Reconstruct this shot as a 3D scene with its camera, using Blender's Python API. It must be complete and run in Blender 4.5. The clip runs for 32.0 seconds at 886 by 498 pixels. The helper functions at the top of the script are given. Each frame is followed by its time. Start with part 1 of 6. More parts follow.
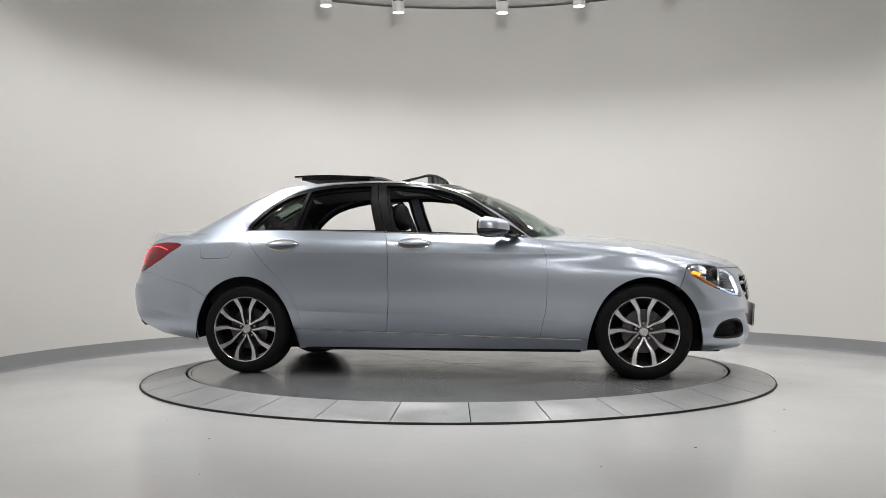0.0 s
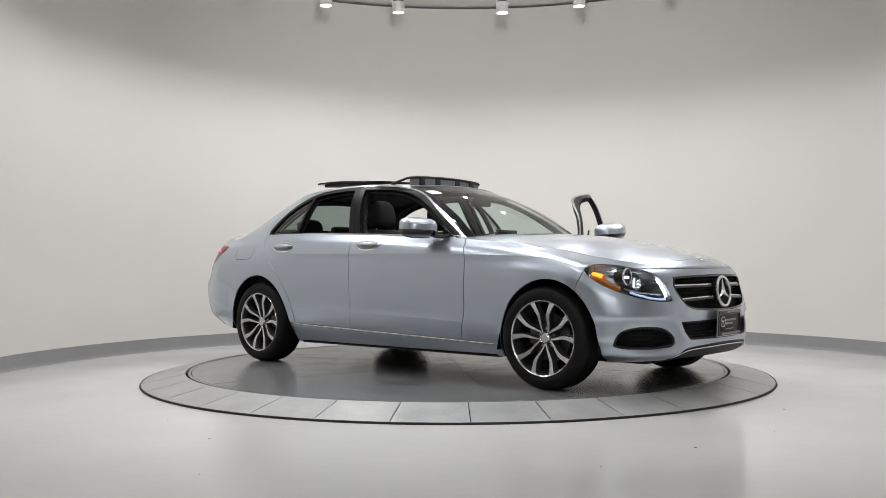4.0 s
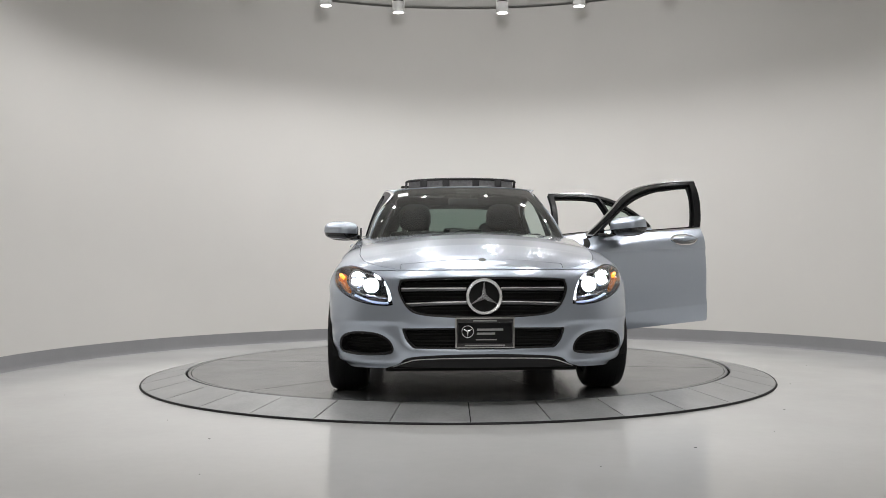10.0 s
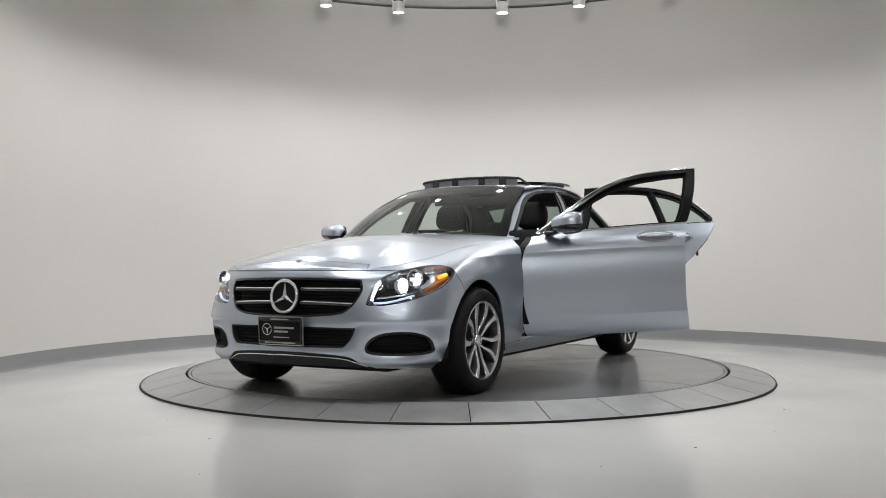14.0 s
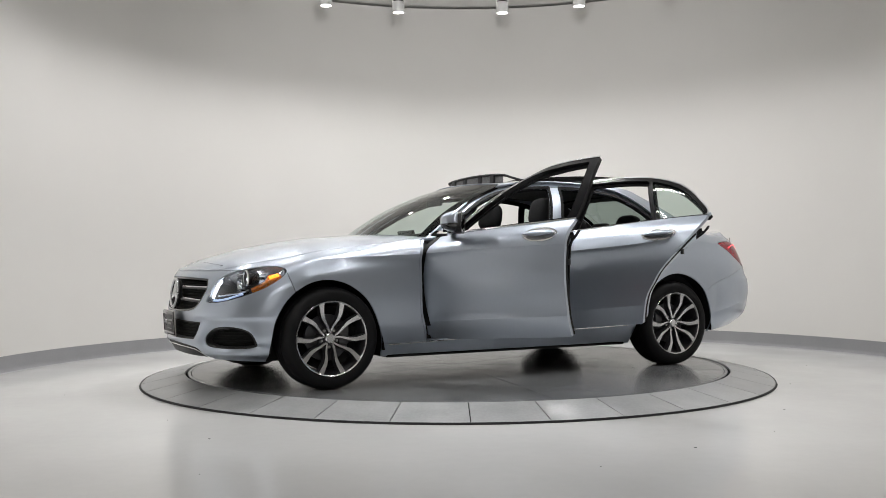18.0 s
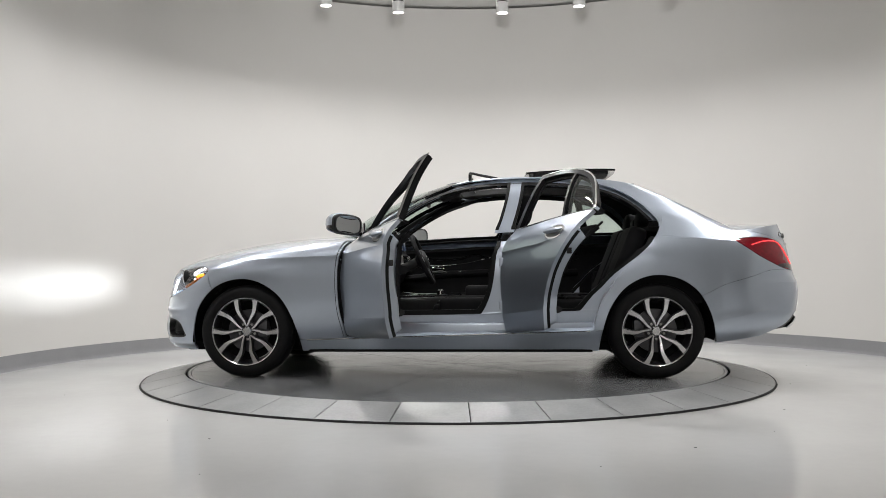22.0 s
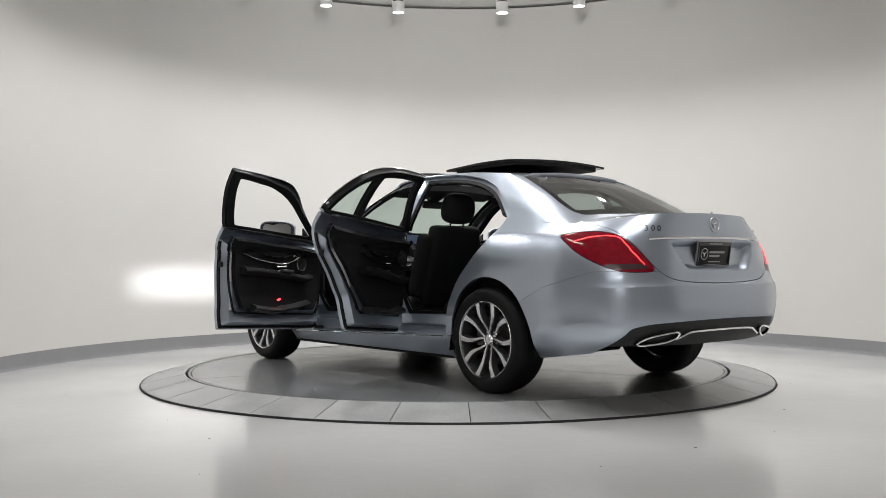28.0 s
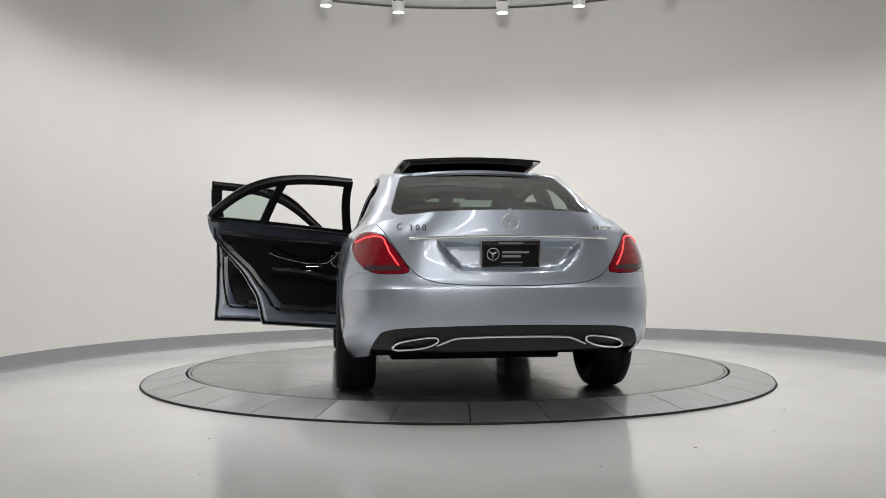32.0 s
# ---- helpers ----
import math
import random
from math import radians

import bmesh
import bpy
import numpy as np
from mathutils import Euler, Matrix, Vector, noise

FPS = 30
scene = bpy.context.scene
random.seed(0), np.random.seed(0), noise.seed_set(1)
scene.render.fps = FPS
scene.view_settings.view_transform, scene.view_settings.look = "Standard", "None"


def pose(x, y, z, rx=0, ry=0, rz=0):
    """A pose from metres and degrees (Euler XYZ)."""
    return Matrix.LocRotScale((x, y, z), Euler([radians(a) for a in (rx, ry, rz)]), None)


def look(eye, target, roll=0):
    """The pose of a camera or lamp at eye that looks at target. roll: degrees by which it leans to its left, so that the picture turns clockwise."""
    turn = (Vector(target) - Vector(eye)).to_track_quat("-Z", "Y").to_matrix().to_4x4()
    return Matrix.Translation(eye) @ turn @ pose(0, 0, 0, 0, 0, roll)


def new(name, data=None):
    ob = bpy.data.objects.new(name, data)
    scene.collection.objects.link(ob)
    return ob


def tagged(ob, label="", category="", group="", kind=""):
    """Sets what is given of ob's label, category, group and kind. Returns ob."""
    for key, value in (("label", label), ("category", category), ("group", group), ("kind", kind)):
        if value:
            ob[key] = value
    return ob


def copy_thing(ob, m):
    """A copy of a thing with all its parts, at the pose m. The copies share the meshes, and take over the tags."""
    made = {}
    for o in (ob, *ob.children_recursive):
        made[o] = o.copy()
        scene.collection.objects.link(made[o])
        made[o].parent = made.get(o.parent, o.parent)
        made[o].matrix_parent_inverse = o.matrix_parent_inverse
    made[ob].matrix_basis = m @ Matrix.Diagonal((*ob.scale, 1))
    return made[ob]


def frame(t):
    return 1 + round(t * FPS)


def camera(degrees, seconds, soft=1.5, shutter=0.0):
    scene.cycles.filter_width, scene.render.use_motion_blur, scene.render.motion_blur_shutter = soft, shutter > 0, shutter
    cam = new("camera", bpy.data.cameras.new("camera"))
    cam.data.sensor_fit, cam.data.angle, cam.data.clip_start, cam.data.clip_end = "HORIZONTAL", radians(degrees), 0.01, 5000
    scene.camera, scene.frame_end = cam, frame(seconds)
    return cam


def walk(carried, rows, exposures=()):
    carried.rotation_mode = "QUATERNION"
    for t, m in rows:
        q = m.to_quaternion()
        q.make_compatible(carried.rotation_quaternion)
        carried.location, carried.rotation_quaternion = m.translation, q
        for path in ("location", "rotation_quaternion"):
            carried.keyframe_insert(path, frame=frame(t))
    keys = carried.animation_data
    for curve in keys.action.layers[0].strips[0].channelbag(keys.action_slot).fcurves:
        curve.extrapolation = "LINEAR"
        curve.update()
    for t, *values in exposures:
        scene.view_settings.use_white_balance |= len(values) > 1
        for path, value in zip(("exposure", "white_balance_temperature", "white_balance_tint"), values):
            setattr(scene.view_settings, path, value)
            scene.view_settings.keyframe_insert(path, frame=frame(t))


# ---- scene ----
# The camera stands still on a tripod in front of the round bay.
cam = camera(51.59, 32.0, soft=0.7)
eye = look((0, -7.26, 0.772), (-0.1027, -0.0024, 0.9076), -0.32)
walk(cam, [(0, eye), (32, eye)], exposures=[(0, -0.12), (5, -0.09), (8, -0.16), (10, -0.26), (14.5, -0.20), (17, -0.11), (20, -0.12), (32, -0.08)])

FLOOR_Z = -0.072            # the room's floor; the turntable's top is z = 0
BAY = (0.23, -0.30, 3.91)   # centre and radius of the curved wall
CEIL_Z = 3.86

# ---- light ----
world = bpy.data.worlds.new("world")
scene.world = world
world.use_nodes = True
world.node_tree.nodes["Background"].inputs[0].default_value = (1, 1, 1, 1)
world.node_tree.nodes["Background"].inputs[1].default_value = 0.012

RAIL = (0.10, -0.35, 2.98)  # the ring of track lights
HEAD_Z = 3.50
HEAD_ANGLES = [66, 82, 103.7, 119, 135, 152, 170, 190, 350, 10, 30, 48]


def spot(angle, watts, size, blend):
    a = radians(angle)
    c, s = math.cos(a), math.sin(a)
    data = bpy.data.lights.new("track_spot", "SPOT")
    data.energy, data.spot_size, data.spot_blend = watts, radians(size), blend
    data.shadow_soft_size, data.color = 0.035, (1.0, 0.99, 0.985)
    ob = new("track_spot", data)
    x, y = RAIL[0] + RAIL[2] * c, RAIL[1] + RAIL[2] * s
    ob.matrix_world = look((x, y, HEAD_Z - 0.005), (x - 0.21 * c, y - 0.21 * s, HEAD_Z - 1))


for a in HEAD_ANGLES:
    spot(a, 67 if 130 < a < 200 else 70, 146, 1.0)

# the downlight over the middle of the turntable
DOWN = (-0.15, -0.40, HEAD_Z)
down = bpy.data.lights.new("downlight", "SPOT")
down.energy, down.spot_size, down.spot_blend, down.shadow_soft_size, down.color = 250, radians(94), 0.8, 0.05, (1.0, 0.99, 0.985)
DOWNS = [240, 270, 300]
for a in DOWNS:
    spot(a, 95, 52, 1.0)
new("downlight", down).matrix_world = look((DOWN[0], DOWN[1], DOWN[2] - 0.005), (-0.15, -0.55, 0))

# added fill spot without a fitting, only to brighten the upper wall
wash = bpy.data.lights.new("wall_fill", "SPOT")
wash.energy, wash.spot_size, wash.spot_blend, wash.shadow_soft_size, wash.color = 540, radians(60), 1.0, 0.50, (1.0, 0.99, 0.985)
new("wall_fill", wash).matrix_world = look((0.15, -4.9, 2.75), (0.45, 3.55, 3.3))


def strip(x0, y0, x1, y1, watts):
    """A long LED batten under the ceiling."""
    data = bpy.data.lights.new("batten_light", "AREA")
    data.shape = "RECTANGLE"
    n = math.hypot(x1 - x0, y1 - y0)
    data.size, data.size_y, data.energy, data.color = n, 0.12, watts, (1.0, 0.985, 0.97)
    ob = new("batten_light", data)
    ob.matrix_world = pose((x0 + x1) / 2, (y0 + y1) / 2, CEIL_Z - 0.085, 0, 0, math.degrees(math.atan2(y1 - y0, x1 - x0)))


STRIPS = [(-1.5, -3.6, -1.5, -1.7), (1.5, -3.6, 1.5, -1.7), (-0.75, -0.9, 0.75, -0.9), (-1.8, -7.6, 1.8, -7.6), (-1.8, -8.7, 1.8, -8.7), (-1.8, -9.8, 1.8, -9.8)]
for st in STRIPS:
    strip(*st, 14 if st[1] > -6 else 38)


# ---- materials ----
def mat(name, colour, rough=0.5, metal=0.0, coat=0.0, grain=0.0, scale=8.0, bump=0.0, bscale=60.0, emit=0.0, ecol=None, spec=0.5, detail=6.0, rvar=0.0, each=False):
    """A surface with noise in its colour at two scales, and fine relief."""
    m = bpy.data.materials.new(name)
    m.use_nodes = True
    nt = m.node_tree
    b = nt.nodes["Principled BSDF"]
    b.inputs["Roughness"].default_value, b.inputs["Metallic"].default_value = rough, metal
    b.inputs["Coat Weight"].default_value, b.inputs["Coat Roughness"].default_value = coat, 0.03
    b.inputs["Specular IOR Level"].default_value = spec
    b.inputs["Base Color"].default_value = (*colour, 1)
    if emit:
        b.inputs["Emission Color"].default_value = (*(ecol or colour), 1)
        b.inputs["Emission Strength"].default_value = emit
    if grain or bump or rvar:
        co = nt.nodes.new("ShaderNodeTexCoord")
        big = nt.nodes.new("ShaderNodeTexNoise")
        big.inputs["Scale"].default_value, big.inputs["Detail"].default_value = scale, detail
        where = co.outputs["Object"]
        if each:  # every piece has its own stains
            oi, sc, ad = nt.nodes.new("ShaderNodeObjectInfo"), nt.nodes.new("ShaderNodeMath"), nt.nodes.new("ShaderNodeVectorMath")
            sc.operation, sc.inputs[1].default_value = "MULTIPLY", 40.0
            nt.links.new(oi.outputs["Random"], sc.inputs[0])
            nt.links.new(co.outputs["Object"], ad.inputs[0])
            nt.links.new(sc.outputs["Value"], ad.inputs[1])
            where = ad.outputs["Vector"]
        nt.links.new(where, big.inputs["Vector"])
        fine = nt.nodes.new("ShaderNodeTexNoise")
        fine.inputs["Scale"].default_value, fine.inputs["Detail"].default_value = bscale, 4
        nt.links.new(where, fine.inputs["Vector"])
        if grain:
            both = nt.nodes.new("ShaderNodeMix")
            both.inputs["Factor"].default_value = 0.3
            nt.links.new(big.outputs["Fac"], both.inputs["A"])
            nt.links.new(fine.outputs["Fac"], both.inputs["B"])
            ramp = nt.nodes.new("ShaderNodeMapRange")
            ramp.inputs["From Min"].default_value, ramp.inputs["From Max"].default_value = 0.3, 0.7
            ramp.inputs["To Min"].default_value, ramp.inputs["To Max"].default_value = 1 - grain, 1 + grain
            nt.links.new(both.outputs["Result"], ramp.inputs["Value"])
            mul = nt.nodes.new("ShaderNodeVectorMath")
            mul.operation = "SCALE"
            mul.inputs[0].default_value = colour
            nt.links.new(ramp.outputs["Result"], mul.inputs["Scale"])
            nt.links.new(mul.outputs["Vector"], b.inputs["Base Color"])
        if rvar:
            rr = nt.nodes.new("ShaderNodeMapRange")
            rr.inputs["From Min"].default_value, rr.inputs["From Max"].default_value = 0.3, 0.7
            rr.inputs["To Min"].default_value, rr.inputs["To Max"].default_value = rough - rvar, rough + rvar
            nt.links.new(big.outputs["Fac"], rr.inputs["Value"])
            nt.links.new(rr.outputs["Result"], b.inputs["Roughness"])
        if bump:
            bp = nt.nodes.new("ShaderNodeBump")
            bp.inputs["Strength"].default_value, bp.inputs["Distance"].default_value = bump, 0.002
            nt.links.new(fine.outputs["Fac"], bp.inputs["Height"])
            nt.links.new(bp.outputs["Normal"], b.inputs["Normal"])
    return m


def glass(name, colour, mix):
    """Thin tinted glass: clear sheet with a mirror sheen by Fresnel."""
    m = bpy.data.materials.new(name)
    m.use_nodes = True
    nt = m.node_tree
    out = nt.nodes["Material Output"]
    nt.nodes.remove(nt.nodes["Principled BSDF"])
    tr, gl = nt.nodes.new("ShaderNodeBsdfTransparent"), nt.nodes.new("ShaderNodeBsdfGlossy")
    lw, mx = nt.nodes.new("ShaderNodeLayerWeight"), nt.nodes.new("ShaderNodeMixShader")
    lw.inputs["Blend"].default_value = 0.5
    pw, ad = nt.nodes.new("ShaderNodeMath"), nt.nodes.new("ShaderNodeMath")
    pw.operation, pw.inputs[1].default_value = "POWER", 4.0
    ad.operation, ad.inputs[1].default_value, ad.inputs[2].default_value = "MULTIPLY_ADD", 0.75, 0.055
    tr.inputs["Color"].default_value = (*colour, 1)
    gl.inputs["Roughness"].default_value = 0.02
    gl.inputs["Color"].default_value = (mix, mix, mix, 1)
    nt.links.new(lw.outputs["Facing"], pw.inputs[0])
    nt.links.new(pw.outputs["Value"], ad.inputs[0])
    nt.links.new(ad.outputs["Value"], mx.inputs["Fac"])
    nt.links.new(tr.outputs["BSDF"], mx.inputs[1])
    nt.links.new(gl.outputs["BSDF"], mx.inputs[2])
    nt.links.new(mx.outputs["Shader"], out.inputs["Surface"])
    return m


M_WALL = mat("wall_paint", (0.70, 0.685, 0.66), 0.7, grain=0.02, scale=1.2, bump=0.05, bscale=300)
M_BASE = mat("base_grey", (0.27, 0.27, 0.28), 0.5, grain=0.06, scale=4, bump=0.05)
M_FLOOR = mat("epoxy_floor", (0.63, 0.63, 0.622), 0.15, grain=0.04, scale=0.9, bump=0.03, bscale=14, rvar=0.03, detail=3)
M_CEIL = mat("ceiling_paint", (0.7, 0.69, 0.67), 0.8, grain=0.02)
M_DISC = mat("disc_steel_paint", (0.15, 0.153, 0.158), 0.20, spec=0.8, grain=0.08, scale=3, bump=0.012, bscale=40, rvar=0.025)
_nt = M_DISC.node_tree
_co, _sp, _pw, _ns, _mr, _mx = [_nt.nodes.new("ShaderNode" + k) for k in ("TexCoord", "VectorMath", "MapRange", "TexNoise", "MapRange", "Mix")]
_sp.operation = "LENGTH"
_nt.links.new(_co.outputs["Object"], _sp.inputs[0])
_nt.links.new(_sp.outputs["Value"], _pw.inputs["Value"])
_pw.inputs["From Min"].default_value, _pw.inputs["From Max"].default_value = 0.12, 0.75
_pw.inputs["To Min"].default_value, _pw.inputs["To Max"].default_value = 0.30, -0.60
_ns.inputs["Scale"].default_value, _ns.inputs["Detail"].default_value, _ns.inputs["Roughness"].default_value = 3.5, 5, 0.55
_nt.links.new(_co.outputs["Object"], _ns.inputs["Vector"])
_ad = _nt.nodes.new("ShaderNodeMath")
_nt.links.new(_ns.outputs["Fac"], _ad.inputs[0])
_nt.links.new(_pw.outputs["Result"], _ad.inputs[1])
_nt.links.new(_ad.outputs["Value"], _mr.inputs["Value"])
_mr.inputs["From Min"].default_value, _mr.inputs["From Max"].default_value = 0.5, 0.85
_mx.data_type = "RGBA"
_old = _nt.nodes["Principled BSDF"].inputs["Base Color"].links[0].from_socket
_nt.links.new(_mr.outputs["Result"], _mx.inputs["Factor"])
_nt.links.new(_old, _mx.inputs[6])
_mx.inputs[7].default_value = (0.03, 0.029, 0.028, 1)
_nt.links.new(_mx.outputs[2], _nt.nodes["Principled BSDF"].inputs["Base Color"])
M_TILE = mat("ring_tile", (0.31, 0.315, 0.317), 0.31, spec=0.9, grain=0.22, scale=5, bump=0.2, bscale=60, rvar=0.03, each=True)
M_DARK = mat("gap_dark", (0.008, 0.008, 0.008), 0.7, spec=0.2)
M_PAINT = mat("silver_paint", (0.435, 0.483, 0.558), 0.32, metal=0.86, coat=1.0, grain=0.012, scale=40, bscale=900, bump=0.015)
M_CHROME = mat("chrome", (0.82, 0.83, 0.84), 0.07, metal=1.0)
M_BLACK = mat("gloss_black", (0.012, 0.012, 0.013), 0.08, coat=0.6)
M_PLAST = mat("black_plastic", (0.015, 0.015, 0.016), 0.5, spec=0.35, grain=0.1, scale=20, bump=0.15, bscale=500)
M_RUBBER = mat("tyre_rubber", (0.006, 0.006, 0.0065), 0.6, spec=0.2, grain=0.15, scale=12, bump=0.2, bscale=200)
M_ALLOY = mat("alloy_face", (0.62, 0.62, 0.63), 0.22, metal=1.0, grain=0.03, scale=30)
M_ALLOYD = mat("alloy_dark", (0.10, 0.10, 0.105), 0.4, metal=0.8, grain=0.08, scale=20)
M_STEEL = mat("brake_steel", (0.42, 0.41, 0.40), 0.35, metal=1.0, grain=0.1, scale=40)
M_LEATHER = mat("black_upholstery", (0.012, 0.012, 0.013), 0.72, spec=0.12, grain=0.12, scale=14, bump=0.1, bscale=260)
M_CARPET = mat("black_carpet", (0.014, 0.014, 0.015), 0.95, grain=0.2, scale=60, bump=0.5, bscale=700)
M_HEADLINE = mat("headliner", (0.035, 0.035, 0.036), 0.9, grain=0.1, scale=40, bump=0.2, bscale=600)
M_GLASS = glass("screen_glass", (0.62, 0.72, 0.67), 1.0)
M_RGLASS = glass("rear_glass", (0.33, 0.40, 0.37), 1.0)
M_LENS = glass("lamp_lens", (0.93, 0.94, 0.95), 1.0)
M_RED = mat("red_lens", (0.20, 0.002, 0.010), 0.06, spec=0.45, grain=0.25, scale=30)
M_FRIT = mat("screen_border", (0.003, 0.003, 0.0035), 0.9, spec=0.0)
M_MIRROR = mat("mirror_glass", (0.30, 0.31, 0.32), 0.03, metal=1.0)
M_BADGE = mat("bright_badge", (0.78, 0.79, 0.80), 0.24, metal=0.75)
M_TRIM = mat("bright_trim", (0.66, 0.67, 0.68), 0.2, metal=1.0)
M_DOORLAMP = mat("door_lamp_red", (0.9, 0.02, 0.02), 0.3, emit=5.0, ecol=(1.0, 0.04, 0.05))
M_PLATELED = mat("plate_lamp", (0.9, 0.95, 1.0), 0.3, emit=5.0, ecol=(0.6, 0.75, 1.0))
M_INK = mat("pale_ink", (0.30, 0.30, 0.295), 0.5)
M_LENSR = mat("smoked_lens", (0.055, 0.03, 0.034), 0.15, spec=0.4)
M_REDGLOW = mat("red_light_guide", (0.8, 0.02, 0.03), 0.3, emit=2.2, ecol=(1.0, 0.05, 0.06))
M_AMBER = mat("amber_light", (0.9, 0.32, 0.02), 0.3, emit=2.2, ecol=(1.0, 0.36, 0.03))
M_LED = mat("white_led", (0.95, 0.97, 1.0), 0.3, emit=3.5, ecol=(0.85, 0.93, 1.0))
M_LEDBLUE = mat("blue_led", (0.8, 0.9, 1.0), 0.3, emit=0.45, ecol=(0.30, 0.45, 1.0))
M_PROJ = mat("projector_glow", (1, 1, 1), 0.2, emit=60.0, ecol=(0.95, 0.97, 1.0))
M_AMBERD = mat("amber_lens", (0.55, 0.15, 0.01), 0.2, coat=1.0)
M_SATIN = mat("satin_black", (0.005, 0.005, 0.006), 0.28, spec=0.22, grain=0.1, scale=30)
M_PANE = mat("dark_roof_glass", (0.005, 0.005, 0.006), 0.1, spec=0.35)
M_BOWL = mat("lamp_inner", (0.30, 0.31, 0.33), 0.2, metal=0.7, grain=0.05)
M_LOUVRE = mat("louvre_silver", (0.10, 0.10, 0.105), 0.3, metal=0.9)
M_FILM = mat("pale_film", (0.72, 0.73, 0.73), 0.35, grain=0.03, scale=30)
M_BEAM = mat("projector_beam", (1, 1, 1), 0.3, emit=27000.0, ecol=(0.93, 0.96, 1.0))
M_WHITE = mat("white_plastic", (0.75, 0.75, 0.74), 0.4, grain=0.02, scale=30)
M_LAMPGLOW = mat("lamp_face", (1, 1, 1), 0.4, emit=16.0, ecol=(1.0, 0.97, 0.92))


# ---- mesh helpers ----
def mesh_ob(name, bm, material, parent=None, label="", smooth=True, angle=35):
    me = bpy.data.meshes.new(name)
    bm.to_mesh(me)
    bm.free()
    return mesh_me(name, me, material, parent, label, smooth, angle)


def mesh_me(name, me, material, parent=None, label="", smooth=True, angle=35):
    me.materials.append(material)
    if smooth:
        me.shade_smooth()
        me.set_sharp_from_angle(angle=radians(angle))
    ob = new(name, me)
    if parent is not None:
        ob.parent = parent
    if label:
        ob["label"] = label
    return ob


def part(name, bm, material, parent, label=""):
    return mesh_ob(name, bm, material, parent, label)


def box(bm, x0, x1, y0, y1, z0, z1, bevel=0.0, seg=2):
    r = bmesh.ops.create_cube(bm, size=1)
    m = pose((x0 + x1) / 2, (y0 + y1) / 2, (z0 + z1) / 2) @ Matrix.Diagonal((abs(x1 - x0), abs(y1 - y0), abs(z1 - z0), 1))
    bmesh.ops.transform(bm, matrix=m, verts=r["verts"])
    if bevel:
        es = list({e for v in r["verts"] for e in v.link_edges})
        bmesh.ops.bevel(bm, geom=es, offset=bevel, segments=seg, affect="EDGES", profile=0.6)
    return bm


def lathe(bm, profile, n=48, m=Matrix(), closed=False):
    """Turns a profile of (radius, height) about z."""
    rows = []
    for r, h in profile:
        rows.append([bm.verts.new(m @ Vector((r * math.cos(2 * math.pi * k / n), r * math.sin(2 * math.pi * k / n), h))) for k in range(n)])
    pairs = list(zip(rows, rows[1:])) + ([(rows[-1], rows[0])] if closed else [])
    for a, b in pairs:
        for k in range(n):
            bm.faces.new((a[k], a[(k + 1) % n], b[(k + 1) % n], b[k]))
    return bm


def tube(bm, pts, r, n=8, closed=False, flat=1.0):
    """A round bar along points."""
    pts = [Vector(p) for p in pts]
    rows = []
    for i, p in enumerate(pts):
        a = pts[i - 1] if (i or closed) else p
        b = pts[(i + 1) % len(pts)] if (i + 1 < len(pts) or closed) else p
        d = (b - a).normalized()
        u = d.cross(Vector((0, 0, 1)))
        u = u.normalized() if u.length > 1e-4 else Vector((1, 0, 0))
        w = d.cross(u)
        rows.append([bm.verts.new(p + r * math.cos(2 * math.pi * k / n) * u + r * flat * math.sin(2 * math.pi * k / n) * w) for k in range(n)])
    for i in range(len(rows) - (0 if closed else 1)):
        a, b = rows[i], rows[(i + 1) % len(rows)]
        for k in range(n):
            bm.faces.new((a[k], a[(k + 1) % n], b[(k + 1) % n], b[k]))
    if not closed:
        bm.faces.new(rows[0][::-1])
        bm.faces.new(rows[-1])
    return bm


def prism(bm, outline, depth, m=Matrix(), bevel=0.0):
    """A flat outline of (x, y) raised by depth along z, then placed by m."""
    f = bm.faces.new([bm.verts.new((x, y, 0)) for x, y in outline])
    f.normal_update()
    if f.normal.z < 0:
        f.normal_flip()
    r = bmesh.ops.extrude_face_region(bm, geom=[f])
    up = [g for g in r["geom"] if isinstance(g, bmesh.types.BMVert)]
    bmesh.ops.translate(bm, verts=up, vec=(0, 0, depth))
    top = [g for g in r["geom"] if isinstance(g, bmesh.types.BMFace)][0]
    f.normal_flip()
    vs = list(f.verts) + up
    if bevel:
        bmesh.ops.bevel(bm, geom=list(top.edges), offset=bevel, segments=2, affect="EDGES")
        vs = None
    bmesh.ops.transform(bm, matrix=m, verts=vs if vs else bm.verts[:])
    return bm


def empty(name, label, category, group=""):
    return tagged(new(name), label, category, group)


# ---- the bay: floor, wall, ceiling ----
def ring_pts(r, n, a0=0.0, a1=360.0):
    return [(BAY[0] + r * math.cos(radians(a0 + (a1 - a0) * k / n)), BAY[1] + r * math.sin(radians(a0 + (a1 - a0) * k / n))) for k in range(n + 1)]


